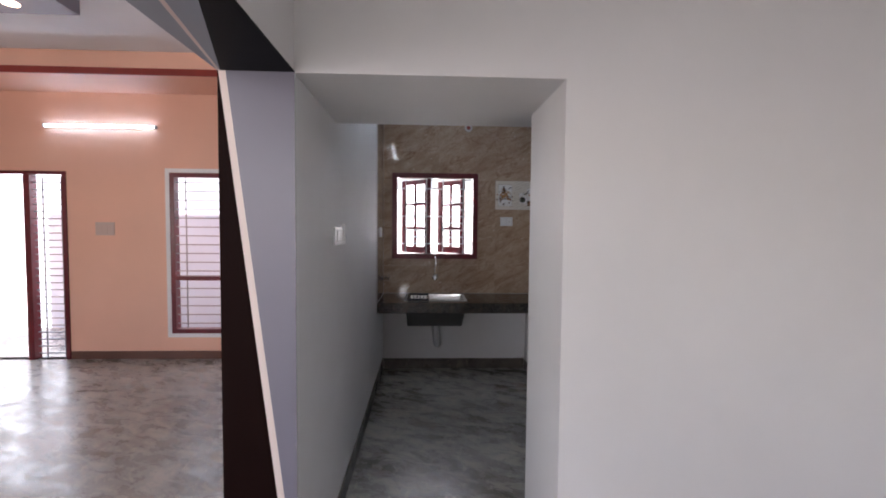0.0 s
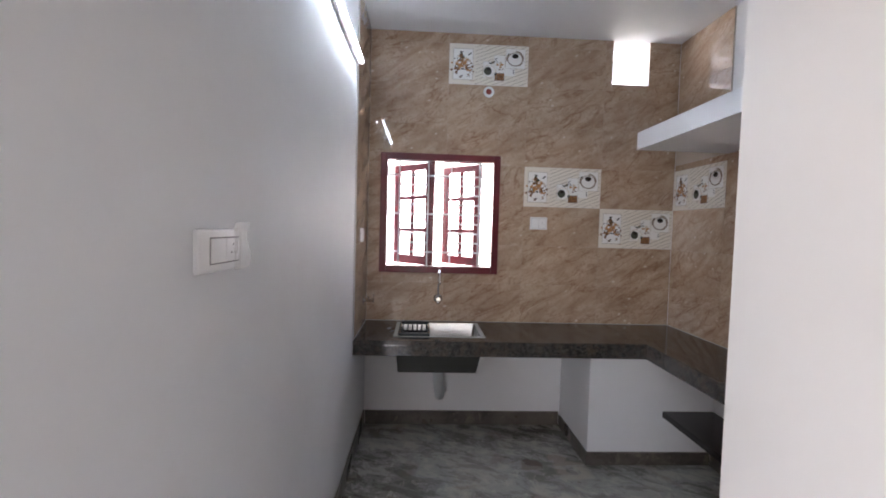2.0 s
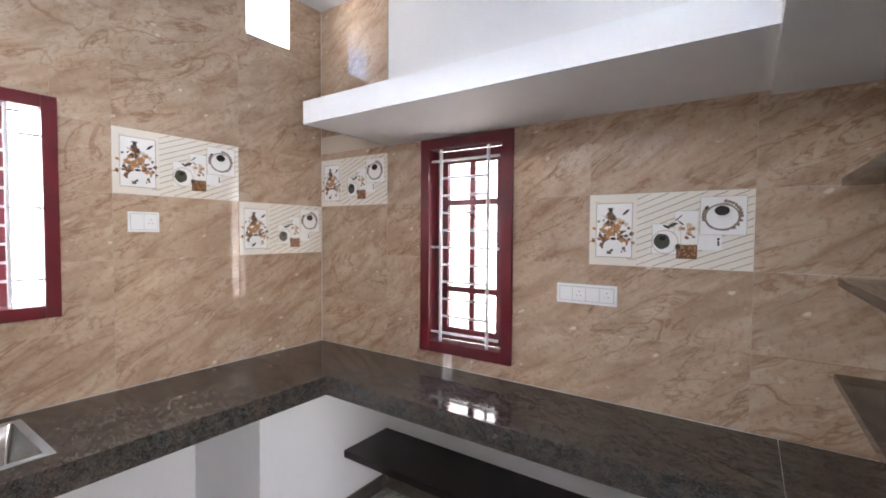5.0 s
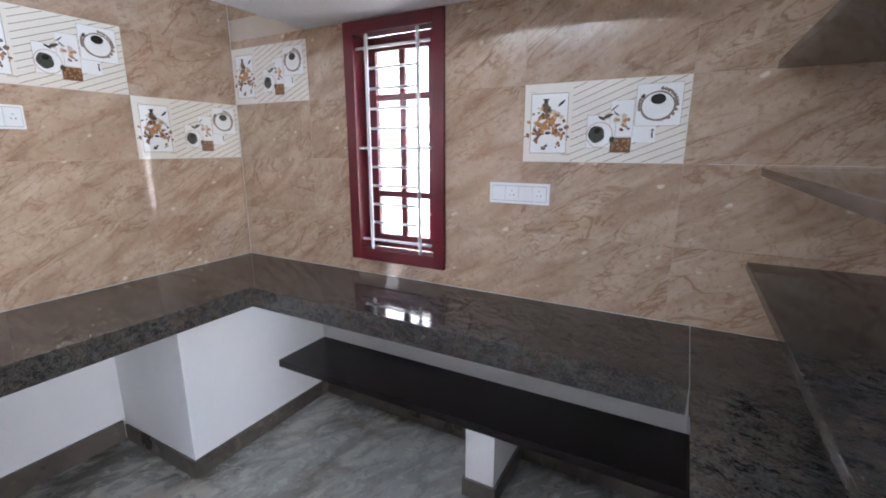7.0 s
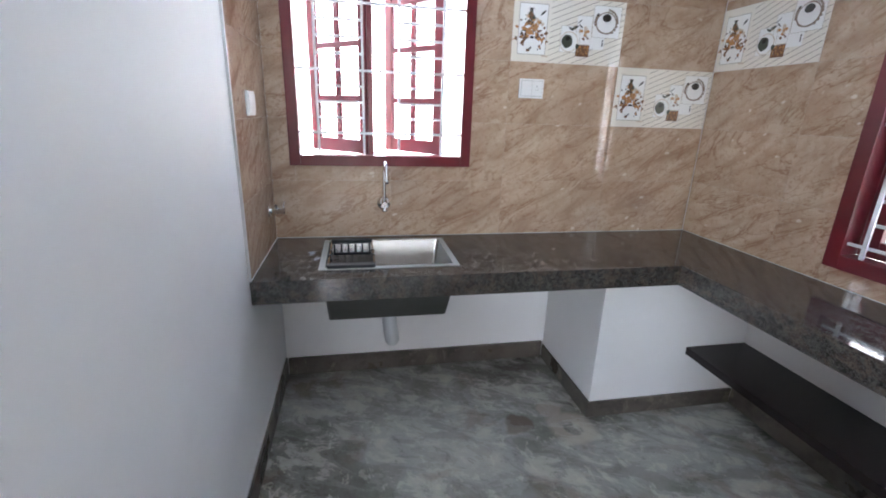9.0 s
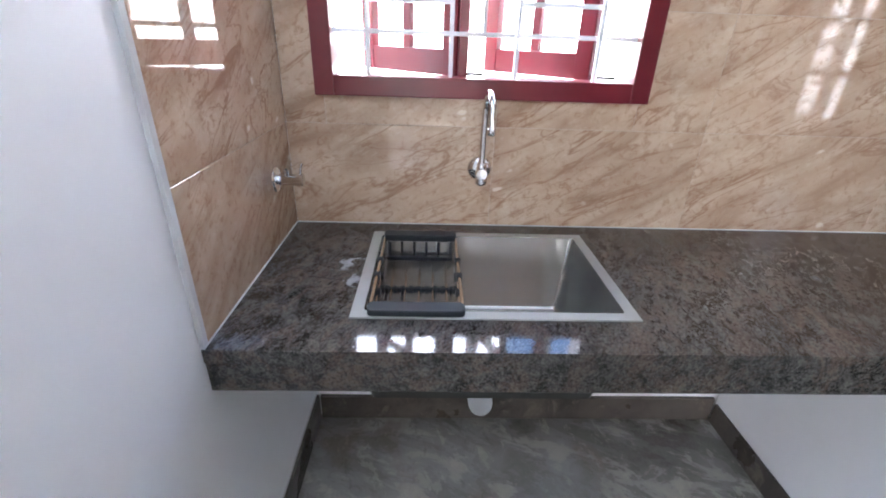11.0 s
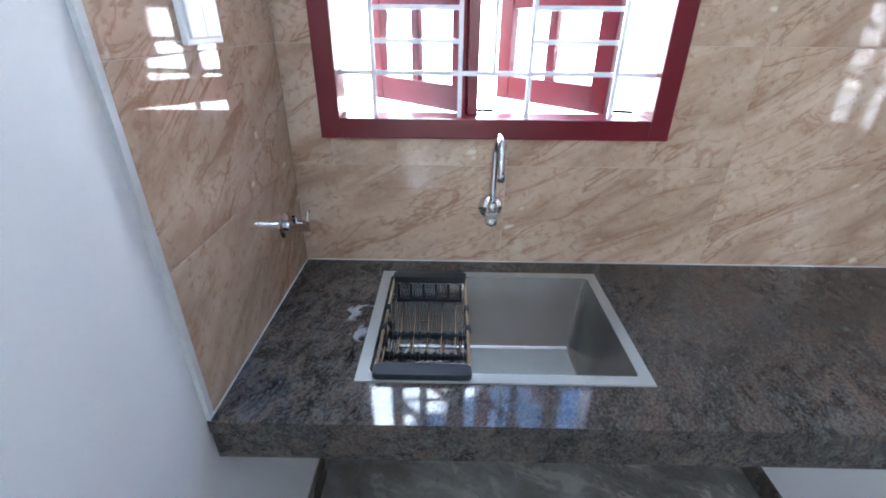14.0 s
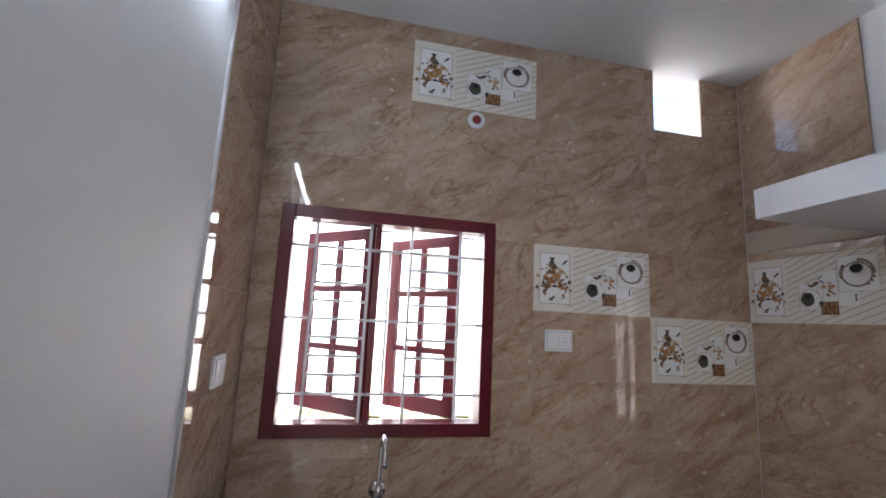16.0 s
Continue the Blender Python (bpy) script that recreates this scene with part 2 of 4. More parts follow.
def floor_material():
    """Dark cut stone under smears of cement, half polished."""
    m, t, b = material("grey_stone_floor", 0.3)
    v = coords(t)
    big = noise_tex(t, v, 1.3, 7, 0.62, 0.35)
    base = ramp(t, big, [(0.34, (0.105, 0.095, 0.081)), (0.45, (0.202, 0.198, 0.176)), (0.54, (0.299, 0.299, 0.278)), (0.66, (0.425, 0.404, 0.359))])
    smear = noise_tex(t, coords(t, (1, 2.1, 1), (0, 0, 24)), 4.2, 9, 0.68, 0.45)
    base = mix(t, ramp(t, smear, [(0.53, (0.0,)), (0.565, (0.55,)), (0.64, (0.75,))]), base, (0.486, 0.457, 0.400))
    daub = noise_tex(t, coords(t, (1.7, 1, 1), (0, 0, -18)), 8.5, 8, 0.7, 0.5)
    base = mix(t, ramp(t, daub, [(0.57, (0.0,)), (0.61, (0.6,))]), base, (0.500, 0.486, 0.412))
    base = mix(t, ramp(t, daub, [(0.36, (0.5,)), (0.42, (0.0,))]), base, (0.123, 0.120, 0.108))
    rust = noise_tex(t, v, 3.1, 5, 0.6, 0.6)
    base = mix(t, ramp(t, rust, [(0.56, (0.0,)), (0.66, (0.55,))]), base, (0.176, 0.128, 0.095))
    fine = noise_tex(t, v, 60, 4, 0.7)
    base = mix(t, ramp(t, fine, [(0.35, (0.0,)), (0.8, (0.3,))]), base, (0.344, 0.322, 0.296))
    for centre, radius, ring, colour in STAINS:
        base = mix(t, scaled(t, blotch(t, v, centre, radius, ring), 0.75), base, colour)
    t.links.new(base, b.inputs["Base Color"])
    t.links.new(ramp(t, smear, [(0.40, (0.20,)), (0.60, (0.42,))]), b.inputs["Roughness"])
    bump(t, b, fine, 0.03, 0.002)
    return m


def mottled(name, dark, mid, pale):
    """Half-polished stone with uneven patches and cement marks."""
    m, t, b = material(name, 0.35)
    v = coords(t)
    base = ramp(t, noise_tex(t, v, 5, 7, 0.65, 0.4), [(0.34, dark), (0.5, mid), (0.66, tuple(c * 1.3 for c in mid))])
    base = mix(t, ramp(t, noise_tex(t, v, 9, 7, 0.68, 0.5), [(0.57, (0.0,)), (0.64, (0.7,))]), base, pale)
    t.links.new(base, b.inputs["Base Color"])
    t.links.new(ramp(t, noise_tex(t, v, 4, 5), [(0.35, (0.25,)), (0.7, (0.5,))]), b.inputs["Roughness"])
    bump(t, b, noise_tex(t, v, 60, 4, 0.7), 0.04, 0.002)
    return m


def scaled(t, value, factor):
    n = node(t, "Math")
    n.operation = "MULTIPLY"
    n.inputs[1].default_value = factor
    t.links.new(value, n.inputs[0])
    return n.outputs[0]


def wood_red():
    m, t, b = material("maroon_enamel", 0.28)
    v = coords(t)
    c = ramp(t, noise_tex(t, v, 6, 5), [(0.3, (0.105, 0.007, 0.013)), (0.7, (0.150, 0.011, 0.019))])
    t.links.new(c, b.inputs["Base Color"])
    bump(t, b, noise_tex(t, coords(t, (1, 1, 0.15)), 70, 3), 0.06, 0.004)
    return m


def steel(name, rough, scratch=0.12, color=(0.56, 0.56, 0.55)):
    m, t, b = material(name, rough, 1.0, color)
    v = coords(t)
    n = noise_tex(t, v, 9, 5, 0.65)
    t.links.new(ramp(t, n, [(0.3, (max(0.02, rough - scratch),)), (0.75, (rough + scratch,))]), b.inputs["Roughness"])
    bump(t, b, noise_tex(t, v, 5, 1), 0.012, 0.01)
    return m


def bowl_steel():
    """Polished bowl, dulled by dried water and scuffs, most of all on the side away from the drainer."""
    m, t, b = material("polished_steel_bowl", 0.1, 0.93)
    v = coords(t)
    spots = noise_tex(t, v, 26, 4, 0.6, 0.3)
    sep = t.nodes.new("ShaderNodeSeparateXYZ")
    t.links.new(v, sep.inputs[0])
    side = ramp(t, sep.outputs[0], [(0.244, (0.0,)), (0.252, (1.0,))])
    haze = noise_tex(t, v, 7, 4, 0.6, 0.4)
    clean = ramp(t, haze, [(0.35, (0.025,)), (0.7, (0.085,))])
    low = ramp(t, sep.outputs[2], [(0.0035, (1.0,)), (0.0105, (0.0,))])
    satin = ramp(t, haze, [(0.35, (0.15,)), (0.7, (0.24,))])
    t.links.new(mix(t, side, mix(t, low, satin, clean), ramp(t, haze, [(0.4, (0.10,)), (0.6, (0.24,))])), b.inputs["Roughness"])
    shine = ramp(t, spots, [(0.3, (0.52, 0.52, 0.505)), (0.75, (0.60, 0.60, 0.585))])
    t.links.new(mix(t, side, shine, ramp(t, haze, [(0.35, (0.46, 0.465, 0.445)), (0.65, (0.56, 0.565, 0.54))])), b.inputs["Base Color"])
    bump(t, b, noise_tex(t, v, 6, 1), 0.008, 0.01)
    return m


def clear_glass():
    m, t, b = material("window_glass", 0.0)
    b.inputs["Transmission Weight"].default_value = 1.0
    b.inputs["IOR"].default_value = 1.02
    b.inputs["Base Color"].default_value = (1, 1, 1, 1)
    return m


def glow(name, color, strength):
    m, t, b = material(name)
    b.inputs["Emission Color"].default_value = (*color, 1)
    b.inputs["Emission Strength"].default_value = strength
    return m


def clear_film():
    m, t, b = material("clear_film", 0.12, 0.0, (0.95, 0.95, 0.96))
    b.inputs["Alpha"].default_value = 0.14
    return m


TILE = tile_material()
FILM = clear_film()
GRANITE = granite("brown_black_granite", (0.0245, 0.023, 0.0215), (0.069, 0.065, 0.059), (0.122, 0.084, 0.064), 0.05)
BLACKSTONE = paint("black_granite", (0.012, 0.007, 0.007), 0.25, 0.25, 0.02, 0.35)
SKIRT = mottled("brown_stone_skirting", (0.050, 0.042, 0.036), (0.105, 0.088, 0.072), (0.20, 0.165, 0.13))
FLOOR = floor_material()
RED = wood_red()
CHROME = steel("chrome", 0.05, 0.03, (0.75, 0.76, 0.78))
BASIN = bowl_steel()
RIM = steel("matt_steel_rim", 0.55, 0.12, (0.35, 0.35, 0.325))
RIM.node_tree.nodes["Principled BSDF"].inputs["Metallic"].default_value = 0.55
ROD = steel("steel_rod", 0.12, 0.05, (0.70, 0.66, 0.62))
GLASS = clear_glass()
TUBE = glow("tube_glow", (0.76, 0.89, 1.0), 13)
TUBE_HALL = glow("tube_glow_hall", (0.52, 0.76, 1.0), 12)
SPOT = glow("downlight_glow", (1.0, 0.62, 0.42), 8)


# ---- mesh helpers ----
def part(name, bm, mat, parent=None, label=""):
    data = bpy.data.meshes.new(name)
    bmesh.ops.recalc_face_normals(bm, faces=bm.faces)
    bm.to_mesh(data)
    bm.free()
    data.materials.append(mat)
    ob = new(name, data)
    ob.parent = parent
    if label:
        ob["label"] = label
    return ob


def smooth(ob, angle=40):
    for p in ob.data.polygons:
        p.use_smooth = True
    ob.data.set_sharp_from_angle(angle=radians(angle))
    return ob


def thing(name, at=(0, 0, 0)):
    ob = new(name)
    ob.location = at
    ob.empty_display_size = 0.1
    return ob


def box(bm, lo, hi, bevel=0.0):
    m = Matrix.LocRotScale([(a + b) / 2 for a, b in zip(lo, hi)], None, [abs(b - a) for a, b in zip(lo, hi)])
    verts = bmesh.ops.create_cube(bm, size=1, matrix=m)["verts"]
    if bevel:
        edges = list({e for v in verts for e in v.link_edges})
        bmesh.ops.bevel(bm, geom=edges, offset=bevel, segments=2, affect="EDGES", profile=0.7)
    return bm


def cyl(bm, a, b, r, r2=None, seg=20):
    a, b = Vector(a), Vector(b)
    m = Matrix.Translation((a + b) / 2) @ (b - a).to_track_quat("Z", "Y").to_matrix().to_4x4()
    bmesh.ops.create_cone(bm, cap_ends=True, segments=seg, radius1=r, radius2=r if r2 is None else r2, depth=(b - a).length, matrix=m)
    return bm


def sweep(bm, points, r, seg=14):
    """A round tube along points, capped."""
    points = [Vector(p) for p in points]
    rings = []
    side = None
    for i, p in enumerate(points):
        d = (points[min(i + 1, len(points) - 1)] - points[max(i - 1, 0)]).normalized()
        if side is None:
            side = d.orthogonal().normalized()
        side = (side - d * side.dot(d)).normalized()
        up = d.cross(side)
        rr = r[i] if isinstance(r, (list, tuple)) else r
        rings.append([bm.verts.new(p + rr * (math.cos(k * math.tau / seg) * side + math.sin(k * math.tau / seg) * up)) for k in range(seg)])
    for a, b in zip(rings, rings[1:]):
        for k in range(seg):
            bm.faces.new((a[k], a[(k + 1) % seg], b[(k + 1) % seg], b[k]))
    bm.faces.new(rings[0][::-1]), bm.faces.new(rings[-1])
    return bm


def lathe(bm, profile, m=None, seg=28):
    """A profile of (radius, height) turned about z."""
    m = m or Matrix()
    rings = [[bm.verts.new(m @ Vector((r * math.cos(k * math.tau / seg), r * math.sin(k * math.tau / seg), h))) for k in range(seg)] for r, h in profile]
    for a, b in zip(rings, rings[1:]):
        for k in range(seg):
            bm.faces.new((a[k], a[(k + 1) % seg], b[(k + 1) % seg], b[k]))
    bm.faces.new(rings[0][::-1]), bm.faces.new(rings[-1])
    return bm


def grid_solid(us, vs, filled, w0, w1, place):
    """A slab between w0 and w1 over those cells of the grid us x vs for which filled(u, v) holds; place(u, v, w) gives the point."""
    bm = bmesh.new()
    made = {}

    def vert(i, j, k):
        if (i, j, k) not in made:
            made[i, j, k] = bm.verts.new(place(us[i], vs[j], (w0, w1)[k]))
        return made[i, j, k]

    on = {(i, j) for i in range(len(us) - 1) for j in range(len(vs) - 1) if filled((us[i] + us[i + 1]) / 2, (vs[j] + vs[j + 1]) / 2)}
    for i, j in on:
        for k in (0, 1):
            bm.faces.new([vert(a, b, k) for a, b in ((i, j), (i + 1, j), (i + 1, j + 1), (i, j + 1))])
        for (di, dj), (a, b) in {(-1, 0): ((i, j), (i, j + 1)), (1, 0): ((i + 1, j), (i + 1, j + 1)), (0, -1): ((i, j), (i + 1, j)), (0, 1): ((i, j + 1), (i + 1, j + 1))}.items():
            if (i + di, j + dj) not in on:
                bm.faces.new((vert(*a, 0), vert(*b, 0), vert(*b, 1), vert(*a, 1)))
    return bm


def inside(u, v, r):
    return r[0] < u < r[1] and r[2] < v < r[3]


def wall(name, axis, u0, u1, z0, z1, w0, w1, holes, mat):
    """A wall whose thickness runs from w0 to w1 along x or y, with holes (u0, u1, z0, z1)."""
    us = sorted({u0, u1, *[h[0] for h in holes], *[h[1] for h in holes]})
    zs = sorted({z0, z1, *[h[2] for h in holes], *[h[3] for h in holes]})
    place = (lambda u, v, w: (u, w, v)) if axis == "y" else (lambda u, v, w: (w, u, v))
    bm = grid_solid(us, zs, lambda u, v: not any(inside(u, v, h) for h in holes), w0, w1, place)
    return tagged(part(name, bm, mat), kind="structure")


def block(name, lo, hi, mat, bevel=0.0, kind="structure", label="", category=""):
    return tagged(part(name, box(bmesh.new(), lo, hi, bevel), mat), label, category, "", kind)


# ---- the rooms ----
XL, XR, YB, TOP = -0.167, 2.21, 5.12, 3.0
YO, YI, HEAD = 1.954, 2.672, 2.028
W1 = (-0.021, 0.784, 1.237, 2.04)
W2 = (3.765, 4.21, 0.948, 1.998)
DUCT = (1.68, 1.967, 2.672, 3.0)
HY = 5.5

block("ground", (-400, -400, -0.65), (400, 400, -0.45), paint("pale_yard_ground", (0.45, 0.42, 0.36), 0.9, 0.2))
block("floor", (-6.2, -2.6, -0.45), (2.42, 5.7, 0.0), FLOOR)
# kitchen walls
T = 0.010
wall_north = wall("wall_north", "y", XL, XR, 0, TOP, YB + T, YB + 0.115, [(W1[0] - 0.03, W1[1] + 0.03, W1[2] - 0.03, W1[3] + 0.03), DUCT], WHITE)
wall_east = wall("wall_east", "x", -2.6, YB + 0.115, 0, TOP, XR + T, XR + 0.12, [(W2[0] - 0.03, W2[1] + 0.03, W2[2] - 0.03, W2[3] + 0.03)], WHITE)
wall_west = wall("wall_west", "x", YO, HY, 0, TOP, -0.42, XL - 0.004, [], BLUEWHITE)
# grout beds behind the tiles
wall("trim_grout_north", "y", XL + 0.006, XR - 0.001, 0.813, TOP - 0.001, YB + 0.0016, YB + T - 0.001, [(W1[0] - 0.03, W1[1] + 0.03, W1[2] - 0.03, W1[3] + 0.03), DUCT], GROUT)
wall("trim_grout_east", "x", 2.66, YB - 0.001, 0.813, 2.0635, XR + 0.0016, XR + T - 0.001, [(W2[0] - 0.03, W2[1] + 0.03, W2[2] - 0.03, W2[3] + 0.03)], GROUT)
wall("trim_grout_east_upper", "x", 4.532, YB - 0.001, 2.0645, TOP - 0.001, XR + 0.0016, XR + T - 0.001, [], GROUT)
wall("trim_grout_west", "x", 4.524, YB, 0.813, TOP - 0.001, XL - 0.0035, XL + 0.0024, [], GROUT)
# wall round the kitchen opening
wall("wall_south", "y", XL - 0.004, XR, 0, TOP, YO, YO + 0.11, [(XL - 0.1, 0.757, -0.1, HEAD)], WHITE)
bm = bmesh.new()
low = [bm.verts.new(p) for p in ((0.757, YO + 0.11, 0), (0.87, YO + 0.11, 0), (0.87, 2.44, 0), (0.755, 2.44, 0))]
high = [bm.verts.new((v.co.x, v.co.y, HEAD)) for v in low]
bm.faces.new(low[::-1]), bm.faces.new(high)
for i in range(4):
    bm.faces.new((low[i], low[(i + 1) % 4], high[(i + 1) % 4], high[i]))
tagged(part("wall_jamb", bm, WHITE), kind="structure")
block("lintel", (XL - 0.004, YO + 0.11, HEAD), (0.87, YI, TOP), WHITE)
block("alcove_loft", (0.87, YO + 0.11, 2.045), (XR, 2.705, TOP), CEILING)
block("ceiling", (-0.42, -2.6, TOP), (XR + 0.22, YB + 0.22, TOP + 0.15), CEILING)
# walls that close the dining side and the hall
# both openings here are unseen, cut to admit sun and the fill lamps
wall("wall_dining_south", "y", -6.2, XR + 0.22, 0, 3.4, -2.8, -2.6, [(-3.4, -1.4, 1.05, 2.75), (-0.85, -0.05, 1.3, 2.6)], WHITE)
wall("wall_hall_north", "y", -6.2, -0.42, 0, 3.4, HY, HY + 0.2, [(-4.75, -3.70, 0.0, 2.09), (-2.63, -1.55, 0.30, 2.12)], SALMON)
# unseen opening, cut for the west fill lamp
wall("wall_hall_west", "x", -2.6, HY + 0.2, 0, 3.4, -6.4, -6.2, [(-2.4, 0.7, 0.9, 2.4)], SALMON)
block("ceiling_hall", (-6.2, -2.6, 3.2), (-0.42, HY, 3.35), CEILING)
block("beam_hall", (-6.2, 4.9, 2.97), (-0.42, HY, 3.2), SALMON)
block("trim_hall_beam", (-6.2, 4.885, 2.972), (-0.42, 4.9, 3.035), MAROONLINE)
# counter
GX = 1.722
def counter_on(x, y):
    return (y > 4.503 or x > GX) and not inside(x, y, (0.098, 0.668, 4.628, 5.045))
worktop = tagged(thing("worktop"), "dark brown polished granite kitchen worktop along the tiled walls", "worktop")
bm = grid_solid([XL, 0.098, 0.668, GX, XR], [2.652, 4.503, 4.628, 5.045, YB], counter_on, 0.783, 0.813, lambda x, y, z: (x, y, z))
def on_arris(v):
    return v.co.z > 0.8 and ((abs(v.co.y - 4.503) < 1e-5 and v.co.x <= GX + 1e-5) or (abs(v.co.x - GX) < 1e-5 and v.co.y <= 4.503 + 1e-5))


bmesh.ops.bevel(bm, geom=[e for e in bm.edges if all(on_arris(v) for v in e.verts)], offset=0.004, segments=2, affect="EDGES", profile=0.6)
part("slab", bm, GRANITE, worktop)
part("front_edge", box(bmesh.new(), (XL, 4.506, 0.715), (GX + 0.003, 4.532, 0.782), 0.0015), GRANITE, worktop)
part("front_edge", box(bmesh.new(), (GX + 0.003, 2.652, 0.715), (GX + 0.029, 4.532, 0.782), 0.0015), GRANITE, worktop)
alcove_top = tagged(thing("alcove_worktop"), "dark brown granite worktop in the shelf alcove", "worktop")
part("slab", box(bmesh.new(), (0.872, YO + 0.112, 0.783), (XR, 2.650, 0.813), 0.0015), GRANITE, alcove_top)
part("front_edge", box(bmesh.new(), (0.872, 2.620, 0.715), (GX, 2.647, 0.782), 0.0015), GRANITE, alcove_top)
block("plinth_block", (1.371, 4.535, 0), (XR, YB, 0.713), WHITE)
block("loft", (1.609, 2.705, 2.064), (XR, 4.53, 2.172), CEILING)
low_shelf = tagged(thing("low_shelf"), "long black granite shelf under the worktop", "shelf")
part("slab", box(bmesh.new(), (1.872, 2.3, 0.325), (XR, 4.53, 0.362), 0.001), BLACKSTONE, low_shelf)
part("front_edge", box(bmesh.new(), (1.866, 2.3, 0.324), (1.8715, 4.53, 0.3625), 0.002), BLACKSTONE, low_shelf)
block("shelf_pier", (1.87, 3.29, 0), (XR, 3.42, 0.323), WHITE)
# ---- painted pillar and beam between dining side and hall ----
def flat(name, points, mat, parent, thick):
    """A thin panel over a polygon, its back shifted by thick."""
    bm = bmesh.new()
    a = [bm.verts.new(p) for p in points]
    b = [bm.verts.new(Vector(p) + Vector(thick)) for p in points]
    n = len(a)
    bm.faces.new(a), bm.faces.new(b[::-1])
    for i in range(n):
        bm.faces.new((a[i], a[(i + 1) % n], b[(i + 1) % n], b[i]))
    return part(name, bm, mat, parent)


pillar = block("wall_pillar", (-0.42, YO - 0.002, 0), (XL - 0.004, YO, HEAD), WHITE)
PY = YO - 0.006
for nm, mat, pts in (
    ("paint_band", BROWN, [(-0.42, 0), (XL, 0), (XL, 0.02), (-0.417, HEAD), (-0.42, HEAD)]),
    ("paint_line", CREAM, [(XL, 0.02), (XL, 0.215), (-0.393, HEAD), (-0.417, HEAD)]),
    ("paint_band", GREY, [(XL, 0.215), (XL, HEAD), (-0.393, HEAD)]),
):
    flat(nm, [(x, PY, z) for x, z in pts], mat, pillar, (0, 0.004, 0))
beam = block("beam_dining", (-0.42, -2.6, HEAD + 0.004), (XL - 0.002, YO, TOP), WHITE)
for nm, mat, pts in (
    ("paint_band", CHARCOAL, [(-0.412, YO), (XL, YO), (XL, 1.25)]),
    ("paint_band", STEELBLUE, [(-0.412, YO), (XL, 1.25), (XL, 0.6)]),
    ("paint_line", CREAM, [(-0.42, YO), (-0.412, YO), (XL, 0.6), (XL, 0.46)]),
    ("paint_band", STEELBLUE, [(-0.42, YO), (XL, 0.46), (XL, -2.6), (-0.42, -2.6)]),
):
    flat(nm, [(x, y, HEAD) for x, y in pts], mat, beam, (0, 0, 0.004))

# ---- skirting and plaster edges ----
def skirting(name, lo, hi, mat=SKIRT):
    tagged(part(name, box(bmesh.new(), lo, hi, 0.0015), mat), kind="structure")


S, SH = 0.011, 0.106
skirting("skirting_north", (XL + S, YB + T - S - 0.004, 0), (1.371 - S, YB + T, SH))
skirting("skirting_west", (XL - 0.004, YO + 0.02, 0), (XL + S - 0.004, YB, SH + 0.006))
skirting("skirting_plinth_side", (1.371 - S, 4.535 - S, 0), (1.371, YB - S, SH - 0.019))
skirting("skirting_plinth_front", (1.371, 4.535 - S, 0), (XR - S, 4.535, SH - 0.019))
skirting("skirting_east_far", (XR - S, 3.42 + S, 0), (XR + T, 4.535 - S, SH - 0.014))
skirting("skirting_east_near", (XR - S, YO + 0.11, 0), (XR + T, 3.29 - S, SH))
skirting("skirting_pier_front", (1.87 - S, 3.29 - S, 0), (1.87, 3.42 + S, SH - 0.019))
skirting("skirting_pier_side_far", (1.87, 3.42, 0), (XR - S, 3.42 + S, SH - 0.019))
skirting("skirting_pier_side_near", (1.87, 3.29 - S, 0), (XR - S, 3.29, SH - 0.019))
skirting("skirting_hall", (-3.69, HY - 0.012, 0), (-0.42, HY, 0.09), HALLSKIRT)
def filler(lo, hi):
    tagged(part("trim_grout_line", box(bmesh.new(), lo, hi, 0.0008), SILICONE), kind="structure")


filler((XL + 0.005, YB - 0.003, 0.811), (XR, YB + 0.001, 0.8155))
filler((XR - 0.003, 2.66, 0.811), (XR + 0.001, YB - 0.005, 0.815))
filler((XL + 0.001, 4.505, 0.811), (XL + 0.0065, YB - 0.005, 0.8155))
filler((XL - 0.005, 4.509, 0.814), (XL + 0.0045, 4.5235, TOP))
filler((XL - 0.005, YO + 0.03, SH + 0.006), (XL - 0.001, YB, SH + 0.011))


# ---- windows ----
def frame_ring(bm, u0, u1, z0, z1, width, w0, w1, place, bevel=0.004):
    """Four mitre-free rails round the opening u0..u1, z0..z1, outwards by width."""
    for a0, a1, b0, b1 in ((u0 - width, u0, z0 - width, z1 + width), (u1, u1 + width, z0 - width, z1 + width), (u0, u1, z0 - width, z0), (u0, u1, z1, z1 + width)):
        p, q = place(a0, w0, b0), place(a1, w1, b1)
        box(bm, [min(a, b) for a, b in zip(p, q)], [max(a, b) for a, b in zip(p, q)], bevel)
    return bm


def bars(bm, segments, r, place, w):
    """Flat bars from (u, z) to (u, z) with half width r."""
    for (ua, za), (ub, zb) in segments:
        lo = place(min(ua, ub) - (r if ua == ub else 0), w, min(za, zb) - (r if za == zb else 0))
        hi = place(max(ua, ub) + (r if ua == ub else 0), w + 0.008, max(za, zb) + (r if za == zb else 0))
        box(bm, [min(a, b) for a, b in zip(lo, hi)], [max(a, b) for a, b in zip(lo, hi)])
    return bm


